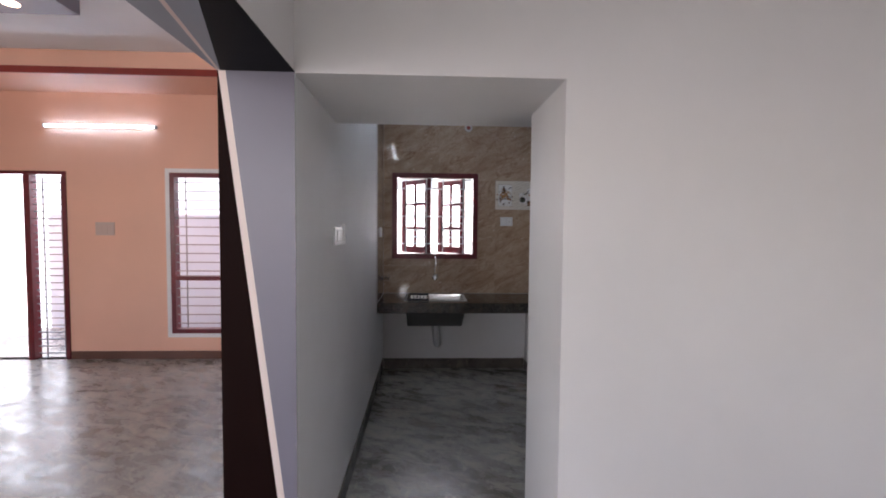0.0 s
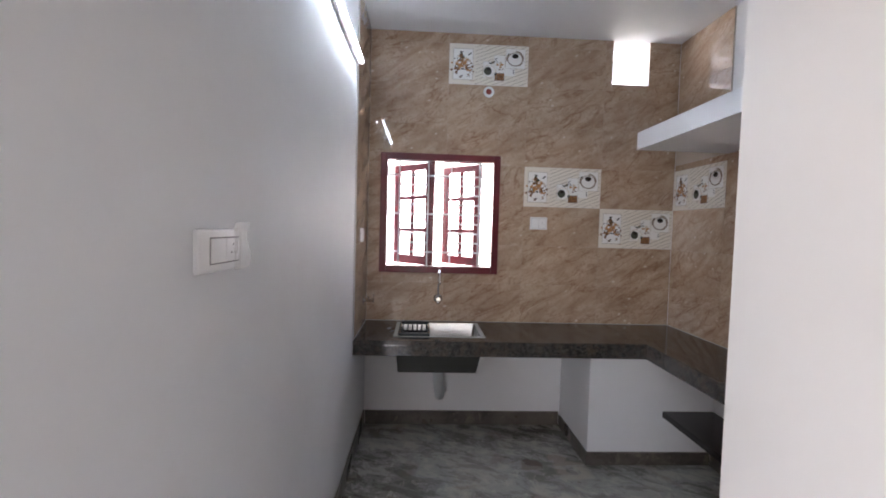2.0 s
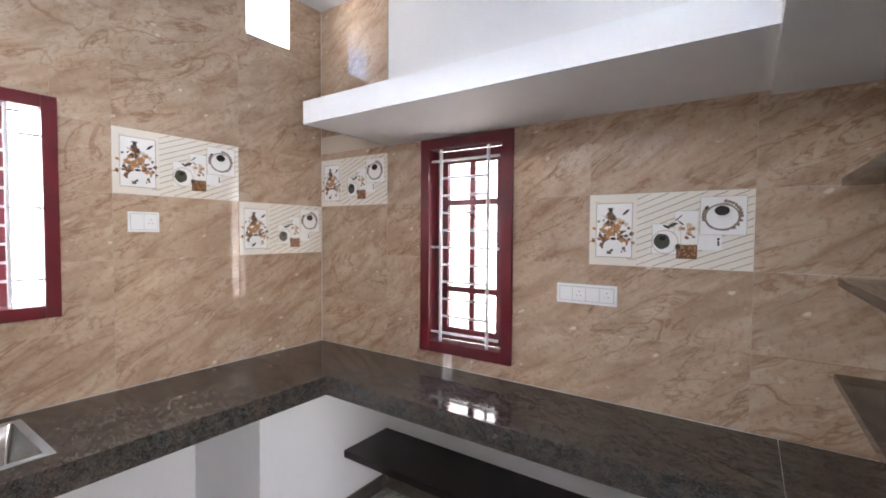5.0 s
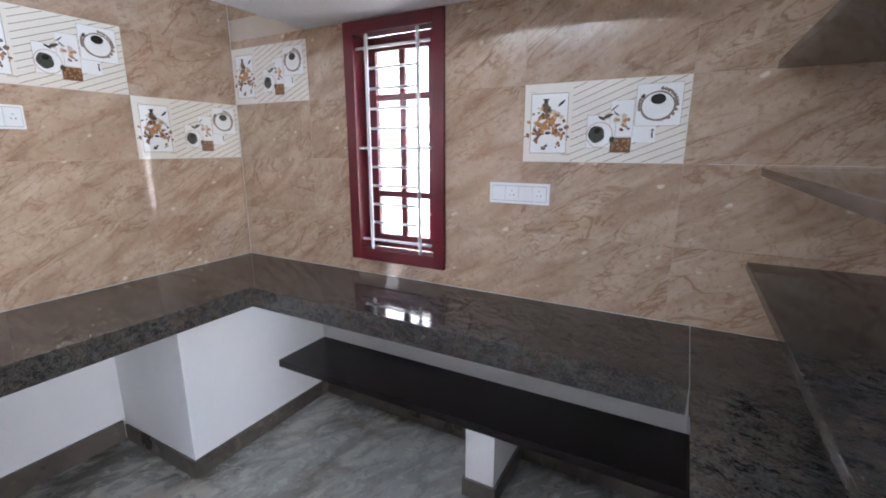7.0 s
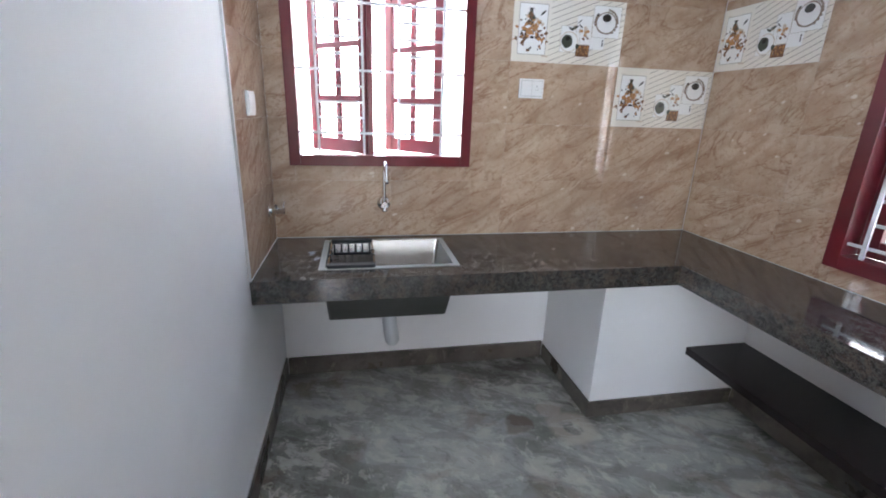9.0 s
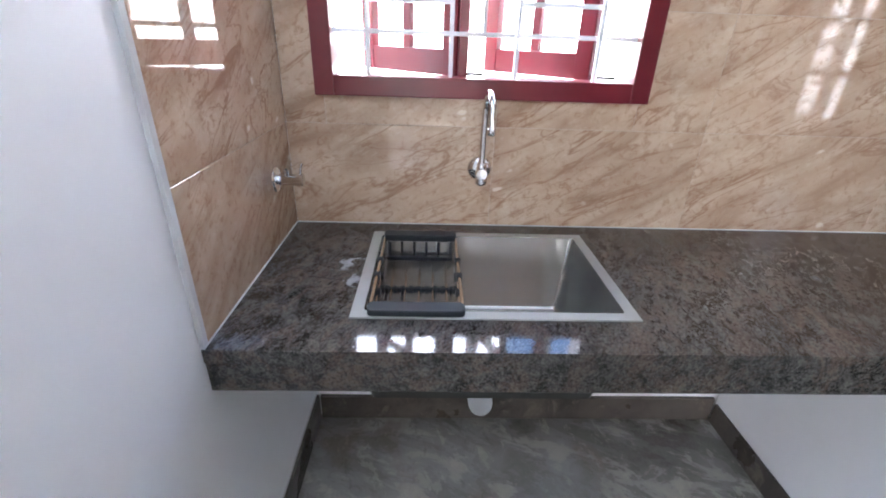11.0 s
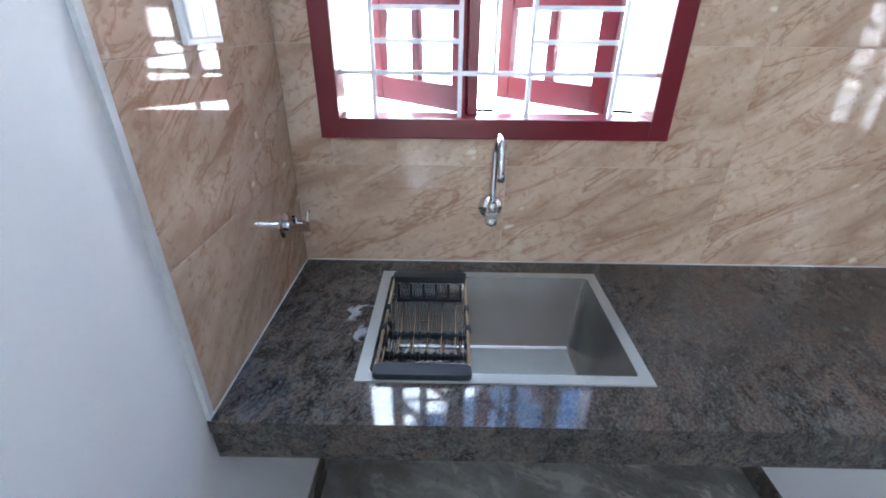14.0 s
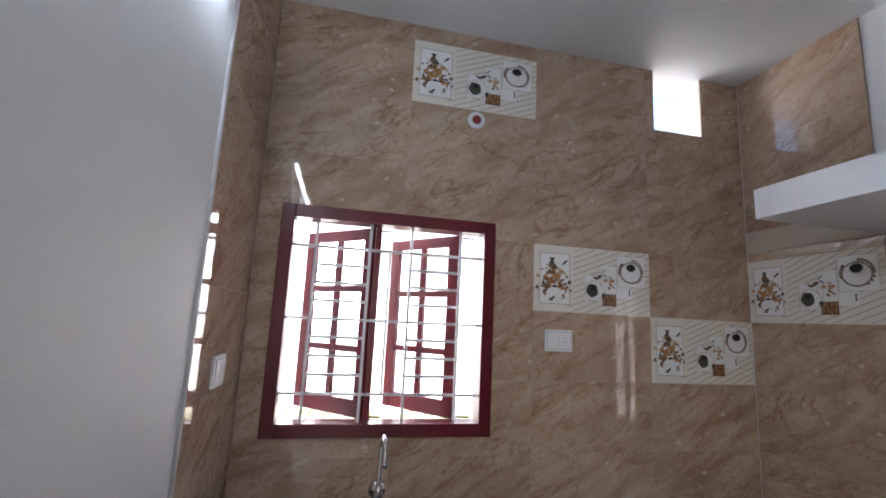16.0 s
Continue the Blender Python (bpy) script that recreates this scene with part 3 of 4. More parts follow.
def leaf(parent, width, height, cols, rails, stile=0.045, top=0.05, bottom=0.07, muntin=0.028, depth=0.028):
    """A glazed casement in its own axes: x from the hinge, z up; rails: heights of the cross bars."""
    root = part("casement", box(bmesh.new(), (0, 0, 0), (stile, depth, height), 0.003), RED, parent)
    for x in (width - stile,):
        part("stile", box(bmesh.new(), (x, 0, 0), (x + stile, depth, height), 0.003), RED, root)
    part("rail", box(bmesh.new(), (stile, 0.002, 0), (width - stile, depth - 0.002, bottom), 0.003), RED, root)
    part("rail", box(bmesh.new(), (stile, 0.002, height - top), (width - stile, depth - 0.002, height), 0.003), RED, root)
    levels = [bottom, *[r for r in rails], height - top]
    for r in rails:
        part("rail", box(bmesh.new(), (stile, 0.003, r - muntin / 2), (width - stile, depth - 0.003, r + muntin / 2), 0.003), RED, root)
    inner = (width - 2 * stile) / cols
    for c in range(1, cols):
        x = stile + c * inner
        for a, b in zip(levels, levels[1:]):
            part("muntin", box(bmesh.new(), (x - muntin / 2, 0.004, a + muntin / 2 * (a != bottom)), (x + muntin / 2, depth - 0.004, b - muntin / 2 * (b != height - top)), 0.002), RED, root)
    for c in range(cols):
        for a, b in zip(levels, levels[1:]):
            g = part("pane", box(bmesh.new(), (stile + c * inner, depth / 2 - 0.002, a), (stile + (c + 1) * inner, depth / 2 + 0.002, b)), GLASS, root)
            g.visible_shadow = False
    return root


py = lambda u, w, v: (u, w, v)
px = lambda u, w, v: (w, u, v)
# window over the sink
window_1 = tagged(part("window_1", frame_ring(bmesh.new(), *W1, 0.052, YB - 0.012, YB + 0.085, py), RED), kind="structure")
window_1["label"] = "maroon framed window with open casements and a pale grille"
for u in (0.07, 0.29, 0.465, 0.683):
    part("grille_bar", bars(bmesh.new(), [((u, W1[2]), (u, W1[3]))], 0.0055, py, YB + 0.012), GRILLE, window_1)
part("grille_bar", bars(bmesh.new(), [((0.375, 1.344), (0.375, 1.928))], 0.0045, py, YB + 0.012), GRILLE, window_1)
for i in range(9):
    z = 1.344 + i * 0.0732
    spans = [(W1[0], W1[1])] if i % 4 == 0 else [(0.07, 0.29), (0.465, 0.683)]
    for a, b in spans:
        part("grille_bar", bars(bmesh.new(), [((a, z), (b, z))], 0.0055, py, YB + 0.018), GRILLE, window_1)
part("mullion", box(bmesh.new(), (0.312, 5.165, W1[2]), (0.338, 5.212, W1[3]), 0.003), RED, window_1)
for hx, far in ((0.325, 0.004), (0.708, 0.445)):
    a = leaf(window_1, 0.415, 0.805, 2, (0.277, 0.537), 0.052)
    for z in (0.03, 0.735):
        part("bolt", box(bmesh.new(), (0.385, -0.012, z), (0.405, 0.0, z + 0.045), 0.002), CHARCOAL, a, "small dark bolt")
    ang = math.degrees(math.atan2(5.53 - 5.215, far - hx))
    a.matrix_basis = pose(hx, 5.215, 1.235, 0, 0, ang)
    h = part("pull_handle", sweep(bmesh.new(), [(0.395, -0.002, 0.20), (0.395, -0.022, 0.21), (0.395, -0.026, 0.245), (0.395, -0.022, 0.28), (0.395, -0.002, 0.29)], 0.004, 8), CHARCOAL, a, "small dark pull handle")
    for z in (1.243, 2.03):
        part("stay", sweep(bmesh.new(), [(hx - 0.02, 5.215, z), (hx + 0.06, 5.20, z)], 0.004, 8), CHARCOAL, window_1)
# narrow window beside the corner
window_2 = tagged(part("window_2", frame_ring(bmesh.new(), *W2, 0.060, XR - 0.012, XR + 0.075, px), RED), kind="structure")
window_2["label"] = "tall narrow maroon window with white grille"
for u in (3.845, 4.135):
    part("grille_bar", bars(bmesh.new(), [((u, W2[2] + 0.002), (u, W2[3] - 0.002))], 0.008, px, XR - 0.008), GRILLE, window_2)
for i in range(11):
    z = 0.998 + i * 0.0938
    long = i % 5 == 0
    part("grille_bar", bars(bmesh.new(), [((3.785 if long else 3.845, z), (4.205 if long else 4.135, z))], 0.006, px, XR + 0.002), GRILLE, window_2)
a = leaf(window_2, W2[1] - W2[0], W2[3] - W2[2], 2, (0.285, 0.765), 0.07, 0.07, 0.07, 0.032)
part("pull_handle", sweep(bmesh.new(), [(0.03, -0.002, 0.44), (0.03, -0.022, 0.45), (0.03, -0.026, 0.48), (0.03, -0.022, 0.51), (0.03, -0.002, 0.52)], 0.004, 8), CHARCOAL, a, "small dark pull handle")
a.matrix_basis = pose(XR + 0.072, W2[1], W2[2], 0, 0, -90)


# ---- switch plates ----
def switch_plate(name, m, w, h, gangs, label, border=0.014, holes=(), soft=0.003, mat=PLASTIC, left=0.0, bed=PALEGREY):
    """Plate in its own axes: x along the wall, z up, front towards -y."""
    root = thing(name)
    root.matrix_world = m
    part("cover", box(bmesh.new(), (0, -0.010, 0), (w, 0, h), soft), mat, root)
    near = left or border
    step = (w - near - border) / gangs
    part("module_bed", box(bmesh.new(), (near - 0.0015, -0.0108, border - 0.0015), (w - border + 0.0015, -0.0095, h - border + 0.0015)), bed, root)
    for g in range(gangs):
        mod = part("module", box(bmesh.new(), (near + g * step + 0.0009, -0.0135, border + 0.0014), (near + (g + 1) * step - 0.0009, -0.009, h - border - 0.0014), 0.001), mat, root)
        if g in holes:
            cx, cz = near + (g + 0.5) * step, h / 2
            for dx, dz in ((0, 0.011), (-0.008, -0.006), (0.008, -0.006)):
                part("pin_hole", cyl(bmesh.new(), (cx + dx, -0.0138, cz + dz), (cx + dx, -0.012, cz + dz), 0.0022, None, 10), CHARCOAL, mod)
    return tagged(root, label, "switch plate")


EAST, WEST = pose(0, 0, 0, 0, 0, -90), pose(0, 0, 0, 0, 0, 90)
def on_north(x, z): return Matrix.Translation((x, YB, z))
def on_east(y, z): return Matrix.Translation((XR, y, z)) @ EAST
def on_west(y, z, x=XL - 0.004): return Matrix.Translation((x, y, z)) @ WEST


switch_plate("socket_plate", on_north(1.080, 1.541), 0.132, 0.095, 2, "white plastic socket plate on beige wall tiles", 0.010, (1,))
switch_plate("socket_plate", on_east(3.475, 1.234), 0.265, 0.089, 4, "long white socket plate with two outlets on tiles", 0.013, (1, 3))
plate = switch_plate("switch_plate", on_west(2.583, 1.423), 0.197, 0.088, 2, "white switch plate in film on painted wall", 0.018, (1,), 0.007, PLASTIC, 0.048, DARKGREY)
rnd = random.Random(3)
us, vs = [0.150 + 0.0085 * i for i in range(8)], [-0.002 + 0.0105 * j for j in range(11)]
lift = {(u, v): 0.012 + rnd.uniform(0, 0.004) + max(0, u - 0.185) * 0.5 * (0.6 + 0.4 * math.sin(v * 70)) for u in us for v in vs}
part("film", grid_solid(us, vs, lambda u, v: True, 0.0, 0.0005, lambda u, v, w: (u, -lift[u, v] - w, v)), FILM, plate, "loose crinkled clear protective film").visible_shadow = False
switch_plate("switch_plate", on_west(4.712, 1.422, XL + 0.004), 0.123, 0.093, 2, "white switch plate on tiles beside the window", 0.010)
switch_plate("switch_plate", Matrix.Translation((-3.394, HY, 1.40)), 0.205, 0.145, 3, "wide pinkish grey switch plate on salmon painted wall", 0.012, (), 0.003, PINKGREY)


# ---- sink ----
def basin():
    root = thing("kitchen_sink", (0.383, 4.835, 0.6))
    inv = Matrix.Translation((-0.383, -4.835, -0.6))
    RX0, RX1, RY0, RY1 = 0.106, 0.660, 4.634, 5.022
    def add(name, bm, mat, label=""):
        bm.transform(inv)
        return part(name, bm, mat, root, label)
    ring = grid_solid([0.080, RX0, RX1, 0.687], [4.608, RY0, RY1, 5.048], lambda x, y: not inside(x, y, (RX0, RX1, RY0, RY1)), 0.8125, 0.8165, lambda x, y, z: (x, y, z))
    add("rim", ring, RIM, "pale matt steel rim")
    # tapered bowl with rounded inner edges
    def loop(x0, x1, y0, y1, r, z, n=5):
        pts = []
        for cx, cy, a0 in ((x1 - r, y1 - r, 0), (x0 + r, y1 - r, 90), (x0 + r, y0 + r, 180), (x1 - r, y0 + r, 270)):
            for k in range(n + 1):
                a = radians(a0 + 90 * k / n)
                pts.append((cx + r * math.cos(a), cy + r * math.sin(a), z))
        return pts
    def skin(loops):
        bm = bmesh.new()
        rings = [[bm.verts.new(p) for p in l] for l in loops]
        for a, b in zip(rings, rings[1:]):
            for k in range(len(a)):
                bm.faces.new((a[k], a[(k + 1) % len(a)], b[(k + 1) % len(a)], b[k]))
        return bm, rings
    bx = (0.118, 0.628, 4.652, 4.978)
    loops = [loop(RX0, RX1, RY0, RY1, 0.008, 0.8165), loop(RX0 + 0.001, RX1 - 0.001, RY0 + 0.001, RY1 - 0.001, 0.012, 0.806),
             loop(*bx, 0.015, 0.612), loop(bx[0] + 0.004, bx[1] - 0.004, bx[2] + 0.004, bx[3] - 0.004, 0.015, 0.604),
             loop(bx[0] + 0.012, bx[1] - 0.012, bx[2] + 0.012, bx[3] - 0.012, 0.012, 0.602)]
    bm, rings = skin(loops)
    # floor with a square well for the strainer
    DX0, DX1, DY0, DY1 = 0.317, 0.433, 4.744, 4.852
    bm.faces.new(rings[-1])
    bowl = add("bowl", bm, BASIN, "worn brushed steel bowl")
    smooth(bowl, 50)
    shell, rings = skin([loop(0.096, 0.670, 4.626, 5.043, 0.01, 0.72), loop(0.110, 0.638, 4.644, 4.988, 0.015, 0.565)])
    shell.faces.new(rings[-1])
    add("bowl_underside", shell, UNDERSIDE, "dark coated underside")
    plate = frame_ring(bmesh.new(), DX0 + 0.016, DX1 - 0.016, DY0 + 0.016, DY1 - 0.016, 0.016, 0.6022, 0.6052, lambda u, w, v: (u, v, w), 0.001)
    drain = add("drain", plate, RIM, "square steel drain surround")
    b2 = frame_ring(bmesh.new(), DX0 + 0.021, DX1 - 0.021, DY0 + 0.021, DY1 - 0.021, 0.0045, 0.6024, 0.6046, lambda u, w, v: (u, v, w), 0.0005)
    b2.transform(inv)
    part("gasket", b2, CHARCOAL, drain)
    b2 = box(bmesh.new(), (DX0 + 0.022, DY0 + 0.022, 0.6024), (DX1 - 0.022, DY1 - 0.022, 0.6040), 0.0005)
    b2.transform(inv)
    part("strainer", b2, RIM, drain)
    slots = bmesh.new()
    cx, cy = (DX0 + DX1) / 2, (DY0 + DY1) / 2
    for k in range(4):
        for d, half in ((0.010, 0.005), (0.015, 0.009), (0.020, 0.012)):
            q = Matrix.Translation((cx, cy, 0)) @ pose(0, 0, 0, 0, 0, 90 * k)
            one = box(bmesh.new(), (d - 0.0012, -half, 0.6040), (d + 0.0012, half, 0.6045))
            one.transform(q)
            data = bpy.data.meshes.new("tmp")
            one.to_mesh(data)
            slots.from_mesh(data)
            one.free()
            bpy.data.meshes.remove(data)
    slots.transform(inv)
    part("slots", slots, CHARCOAL, drain)
    knob = lathe(bmesh.new(), [(0.004, 0.604), (0.006, 0.6075), (0.0045, 0.610), (0.001, 0.611)], Matrix.Translation((cx, cy, 0)), 16)
    knob.transform(inv)
    smooth(part("knob", knob, CHROME, drain))
    return tagged(root, "square stainless steel sink set into granite worktop", "sink")


basin()
waste = thing("waste_pipe", (0.385, 4.82, 0.3))
bm = sweep(bmesh.new(), [(0.0, 0, 0.298), (0.0, 0, 0.22), (0.004, 0, 0.15), (0.010, 0.004, 0.10), (0.016, 0.014, 0.062), (0.020, 0.036, 0.036), (0.022, 0.07, 0.026), (0.022, 0.16, 0.022), (0.022, 0.305, 0.018)], 0.036, 20)
smooth(part("pipe", bm, PVC, waste))
smooth(part("coupling", lathe(bmesh.new(), [(0.040, 0.21), (0.043, 0.213), (0.043, 0.265), (0.040, 0.268)]), PVC, waste))
tagged(waste, "grey plastic waste pipe hanging below the sink", "pipe")


# ---- drainer basket ----
def drainer():
    root = thing("drainer_basket", (0.216, 4.816, 0.8165))
    x0, x1, y0, y1 = -0.098, 0.098, -0.186, 0.192
    for y, s in ((y0, -1), (y1, 1)):
        bm = bmesh.new()
        outer = []
        for cx, cy, a0 in ((x1 - 0.008, y + 0.006, 0), (x0 + 0.008, y + 0.006, 90), (x0 + 0.008, y - 0.006, 180), (x1 - 0.008, y - 0.006, 270)):
            outer += [(cx + 0.012 * math.cos(radians(a0 + 18 * k)), cy + 0.012 * math.sin(radians(a0 + 18 * k))) for k in range(6)]
        rings = []
        for z, grow in ((-0.004, 0.97), (-0.001, 1.0), (0.009, 1.0), (0.0125, 0.98), (0.014, 0.93)):
            rings.append([bm.verts.new((u * (1 - (1 - grow) * 0.25), y + (v - y) * grow, z)) for u, v in outer])
        for lower, upper in zip(rings, rings[1:]):
            for k in range(len(outer)):
                bm.faces.new((lower[k], lower[(k + 1) % len(outer)], upper[(k + 1) % len(outer)], upper[k]))
        bm.faces.new(rings[0][::-1]), bm.faces.new(rings[-1])
        bar = smooth(part("end_bar", bm, BLACKPLASTIC, root, "thick black plastic grip bar"))
        for i in range(6):
            x = x0 + 0.012 + i * (x1 - x0 - 0.024) / 5
            part("comb_tooth", box(bmesh.new(), (x - 0.0034, y - s * 0.022 - 0.004, -0.050), (x + 0.0034, y - s * 0.022 + 0.004, -0.002), 0.001), BLACKPLASTIC, bar)
        part("comb_foot", box(bmesh.new(), (x0 + 0.006, y - s * 0.026 - 0.006, -0.058), (x1 - 0.006, y - s * 0.026 + 0.006, -0.048), 0.002), BLACKPLASTIC, bar)
    ya, yb = -0.035, 0.045
    for y in (ya, yb):
        cross = part("cross_bar", box(bmesh.new(), (x0 + 0.004, y - 0.005, -0.092), (x1 - 0.004, y + 0.005, -0.080), 0.002), BLACKPLASTIC, root)
        for i in range(9):
            x = x0 + 0.014 + i * (x1 - x0 - 0.028) / 8
            part("clip", box(bmesh.new(), (x - 0.005, y - 0.008, -0.094), (x + 0.005, y + 0.008, -0.077), 0.002), BLACKPLASTIC, cross)
        for x in (x0, x1):
            for z in (-0.085, -0.045, 0.0):
                part("clamp", box(bmesh.new(), (x - 0.0075, y - 0.009, z - 0.008), (x + 0.0075, y + 0.009, z + 0.008), 0.003), BLACKPLASTIC, root)
    for i in range(5):
        x = x0 + 0.026 + i * (x1 - x0 - 0.052) / 4
        smooth(part("rod", sweep(bmesh.new(), [(x, ya, -0.084), (x, yb, -0.084), (x, y1 - 0.026, -0.053)], 0.0026, 10), ROD, root))
    for i in range(5):
        x = x0 + 0.014 + i * (x1 - x0 - 0.028) / 4
        smooth(part("rod", sweep(bmesh.new(), [(x, y0 + 0.026, -0.055), (x, ya, -0.0885), (x, yb, -0.0885)], 0.0034, 10), ROD, root))
    for x in (x0, x1):
        smooth(part("side_rod", sweep(bmesh.new(), [(x, y0, 0.002), (x, y1, 0.002)], 0.0042, 12), ROD, root))
        for z in (-0.045, -0.085):
            smooth(part("side_rod", sweep(bmesh.new(), [(x, y0 + 0.022, z), (x, y1 - 0.022, z)], 0.0026, 10), ROD, root))
    smooth(part("side_knob", lathe(bmesh.new(), [(0.002, 0), (0.005, 0.001), (0.006, 0.006), (0.004, 0.01), (0.001, 0.011)], pose(x1 + 0.006, yb - 0.01, -0.06, 0, 90, 0), 14), BLACKPLASTIC, root))
    return tagged(root, "extending steel wire drainer with black ends in sink", "dish drainer")


drainer()


# ---- taps ----
def wall_tap():
    root = thing("sink_tap", (0.384, YB, 0.992))
    back = pose(0, 0, 0, 90, 0, 0)
    smooth(part("flange", lathe(bmesh.new(), [(0.036, 0), (0.036, 0.002), (0.031, 0.009), (0.018, 0.015), (0.014, 0.016)], back), CHROME, root))
    body = sweep(bmesh.new(), [(0, -0.012, 0), (0, -0.03, 0), (0, -0.055, 0), (0, -0.068, 0)], [0.013, 0.014, 0.017, 0.015], 20)
    smooth(part("valve_body", body, CHROME, root))
    smooth(part("collar", lathe(bmesh.new(), [(0.0125, 0.008), (0.0135, 0.012), (0.0135, 0.026), (0.011, 0.03)], Matrix.Translation((0, -0.05, 0))), CHROME, root))
    knob = part("handle", lathe(bmesh.new(), [(0.016, 0.0), (0.0175, 0.004), (0.0175, 0.016), (0.013, 0.021), (0.003, 0.022)], pose(0, -0.055, -0.012, 180, 0, 0)), CHROME, root)
    smooth(knob)
    pts = [(0, -0.05, 0.02), (0, -0.05, 0.10), (0.001, -0.05, 0.17)]
    for k in range(1, 10):
        a = radians(180 * k / 9)
        pts.append((0.002 + 0.003 * k / 9, -0.05 - 0.05 * (1 - math.cos(a)) , 0.17 + 0.05 * math.sin(a)))
    pts += [(0.006, -0.152, 0.15), (0.006, -0.153, 0.135)]
    smooth(part("spout", sweep(bmesh.new(), pts, 0.0085, 16), CHROME, root))
    smooth(part("aerator", lathe(bmesh.new(), [(0.0095, 0), (0.011, 0.002), (0.011, 0.016), (0.009, 0.018)], Matrix.Translation((0.006, -0.153, 0.125))), CHROME, root))
    return tagged(root, "chrome wall tap with swan neck spout", "tap")


wall_tap()


def angle_valve():
    root = thing("angle_valve", (XL + 0.004, 4.983, 0.986))
    out = pose(0, 0, 0, 0, 90, 0)
    smooth(part("flange", lathe(bmesh.new(), [(0.033, 0), (0.033, 0.002), (0.029, 0.006), (0.012, 0.008)], out), CHROME, root))
    smooth(part("valve_body", lathe(bmesh.new(), [(0.012, 0.006), (0.0145, 0.012), (0.0145, 0.064), (0.0155, 0.066), (0.0155, 0.072), (0.012, 0.073)], out), CHROME, root))
    smooth(part("outlet", lathe(bmesh.new(), [(0.006, 0.008), (0.006, 0.022), (0.0075, 0.023), (0.0075, 0.03), (0.005, 0.031)], pose(0.033, -0.002, 0, 15, 0, 0)), CHROME, root))
    smooth(part("outlet_bore", lathe(bmesh.new(), [(0.0045, 0.0311), (0.0045, 0.0316)], pose(0.033, -0.002, 0, 15, 0, 0)), CHARCOAL, root))
    smooth(part("lever", sweep(bmesh.new(), [(0.064, 0, 0.008), (0.066, 0.004, 0.03), (0.069, 0.007, 0.043)], [0.004, 0.003, 0.0045], 10), CHROME, root))
    return tagged(root, "chrome angle valve on tiled wall", "valve")


angle_valve()

# round pipe sleeve in the tiles
sleeve = thing("pipe_sleeve", (0.728, YB, 2.572))
facing = pose(0, 0, 0, 90, 0, 0)
bm = bmesh.new()
lathe(bm, [(0.020, -0.004), (0.041, -0.004), (0.041, 0.008), (0.037, 0.012), (0.024, 0.012), (0.020, 0.006)], facing)
smooth(part("collar", bm, PLASTIC, sleeve))
smooth(part("plug", lathe(bmesh.new(), [(0.0205, 0.0), (0.0205, 0.0128), (0.017, 0.0135)], facing), MAROONLINE, sleeve, "dark red plug"))
tagged(sleeve, "white round pipe sleeve with a red plug", "pipe outlet")


# ---- tube lights ----
def tube_light(name, a, b, out, label, shine):
    """Batten lamp from a to b; out points away from the wall."""
    a, b, out = Vector(a), Vector(b), Vector(out)
    root = thing(name, a)
    d = b - a
    q = Matrix((d.normalized(), out, d.normalized().cross(out))).transposed().to_4x4()
    L = d.length
    bm = box(bmesh.new(), (0, -0.028, -0.014), (L, -0.006, 0.014), 0.003)
    bm.transform(q)
    part("batten", bm, PLASTIC, root)
    for x in (0.0, L - 0.02):
        bm = box(bmesh.new(), (x, -0.028, -0.016), (x + 0.02, 0.014, 0.016), 0.004)
        bm.transform(q)
        part("end_cap", bm, PLASTIC, root)
    bm = sweep(bmesh.new(), [(0.02, 0.0, 0), (L - 0.02, 0.0, 0)], 0.0125, 16)
    bm.transform(q)
    smooth(part("tube", bm, shine, root, "lit white tube"))
    return tagged(root, label, "tube light")


tube_light("tube_light", (XL + 0.03, 3.25, 2.51), (XL + 0.03, 4.45, 2.51), (1, 0, 0), "lit tube light on the painted kitchen wall", TUBE)
tube_light("tube_light", (-3.9, HY - 0.03, 2.598), (-2.70, HY - 0.03, 2.598), (0, -1, 0), "lit tube light on the salmon hall wall", TUBE_HALL)

# ---- alcove shelves ----
for z in (1.738, 1.404, 1.080):
    block("alcove_shelf", (0.87, YO + 0.11, z - 0.026), (XR - 0.001, 2.507, z), GRANITE, 0.002, "thing", "dark granite slab shelf built into the alcove", "shelf")["group"] = "alcove shelves"

# ---- hall things ----
door_1 = tagged(part("door_1", frame_ring(bmesh.new(), -4.71, -3.74, 0.0, 2.065, 0.04, HY - 0.02, HY + 0.08, py), RED), kind="structure")
part("door_post", box(bmesh.new(), (-4.15, HY - 0.018, 0.0), (-4.085, HY + 0.08, 2.065), 0.003), RED, door_1)
for i in range(25):
    z = 0.06 + i * 0.08
    part("grille_bar", bars(bmesh.new(), [((-4.08, z), (-3.775, z))], 0.006, py, HY + 0.03), HALLGRILLE, door_1)
for u in (-3.99, -3.79):
    part("grille_bar", bars(bmesh.new(), [((u, 0.0), (u, 2.045))], 0.006, py, HY + 0.038), HALLGRILLE, door_1)
window_3 = tagged(part("window_3", frame_ring(bmesh.new(), -2.535, -1.60, 0.34, 2.055, 0.05, HY - 0.006, HY + 0.09, py), RED), kind="structure")
part("transom", box(bmesh.new(), (-2.535, HY - 0.004, 0.895), (-1.60, HY + 0.085, 0.945), 0.003), RED, window_3)
part("plaster_border", frame_ring(bmesh.new(), -2.587, -1.55, 0.29, 2.107, 0.045, HY - 0.004, HY + 0.002, py, 0.0), WHITE, window_3)
for i in range(17):
    z = 0.40 + i * 0.1
    part("grille_bar", bars(bmesh.new(), [((-2.535, z), (-1.60, z))], 0.006, py, HY + 0.03), HALLGRILLE, window_3)
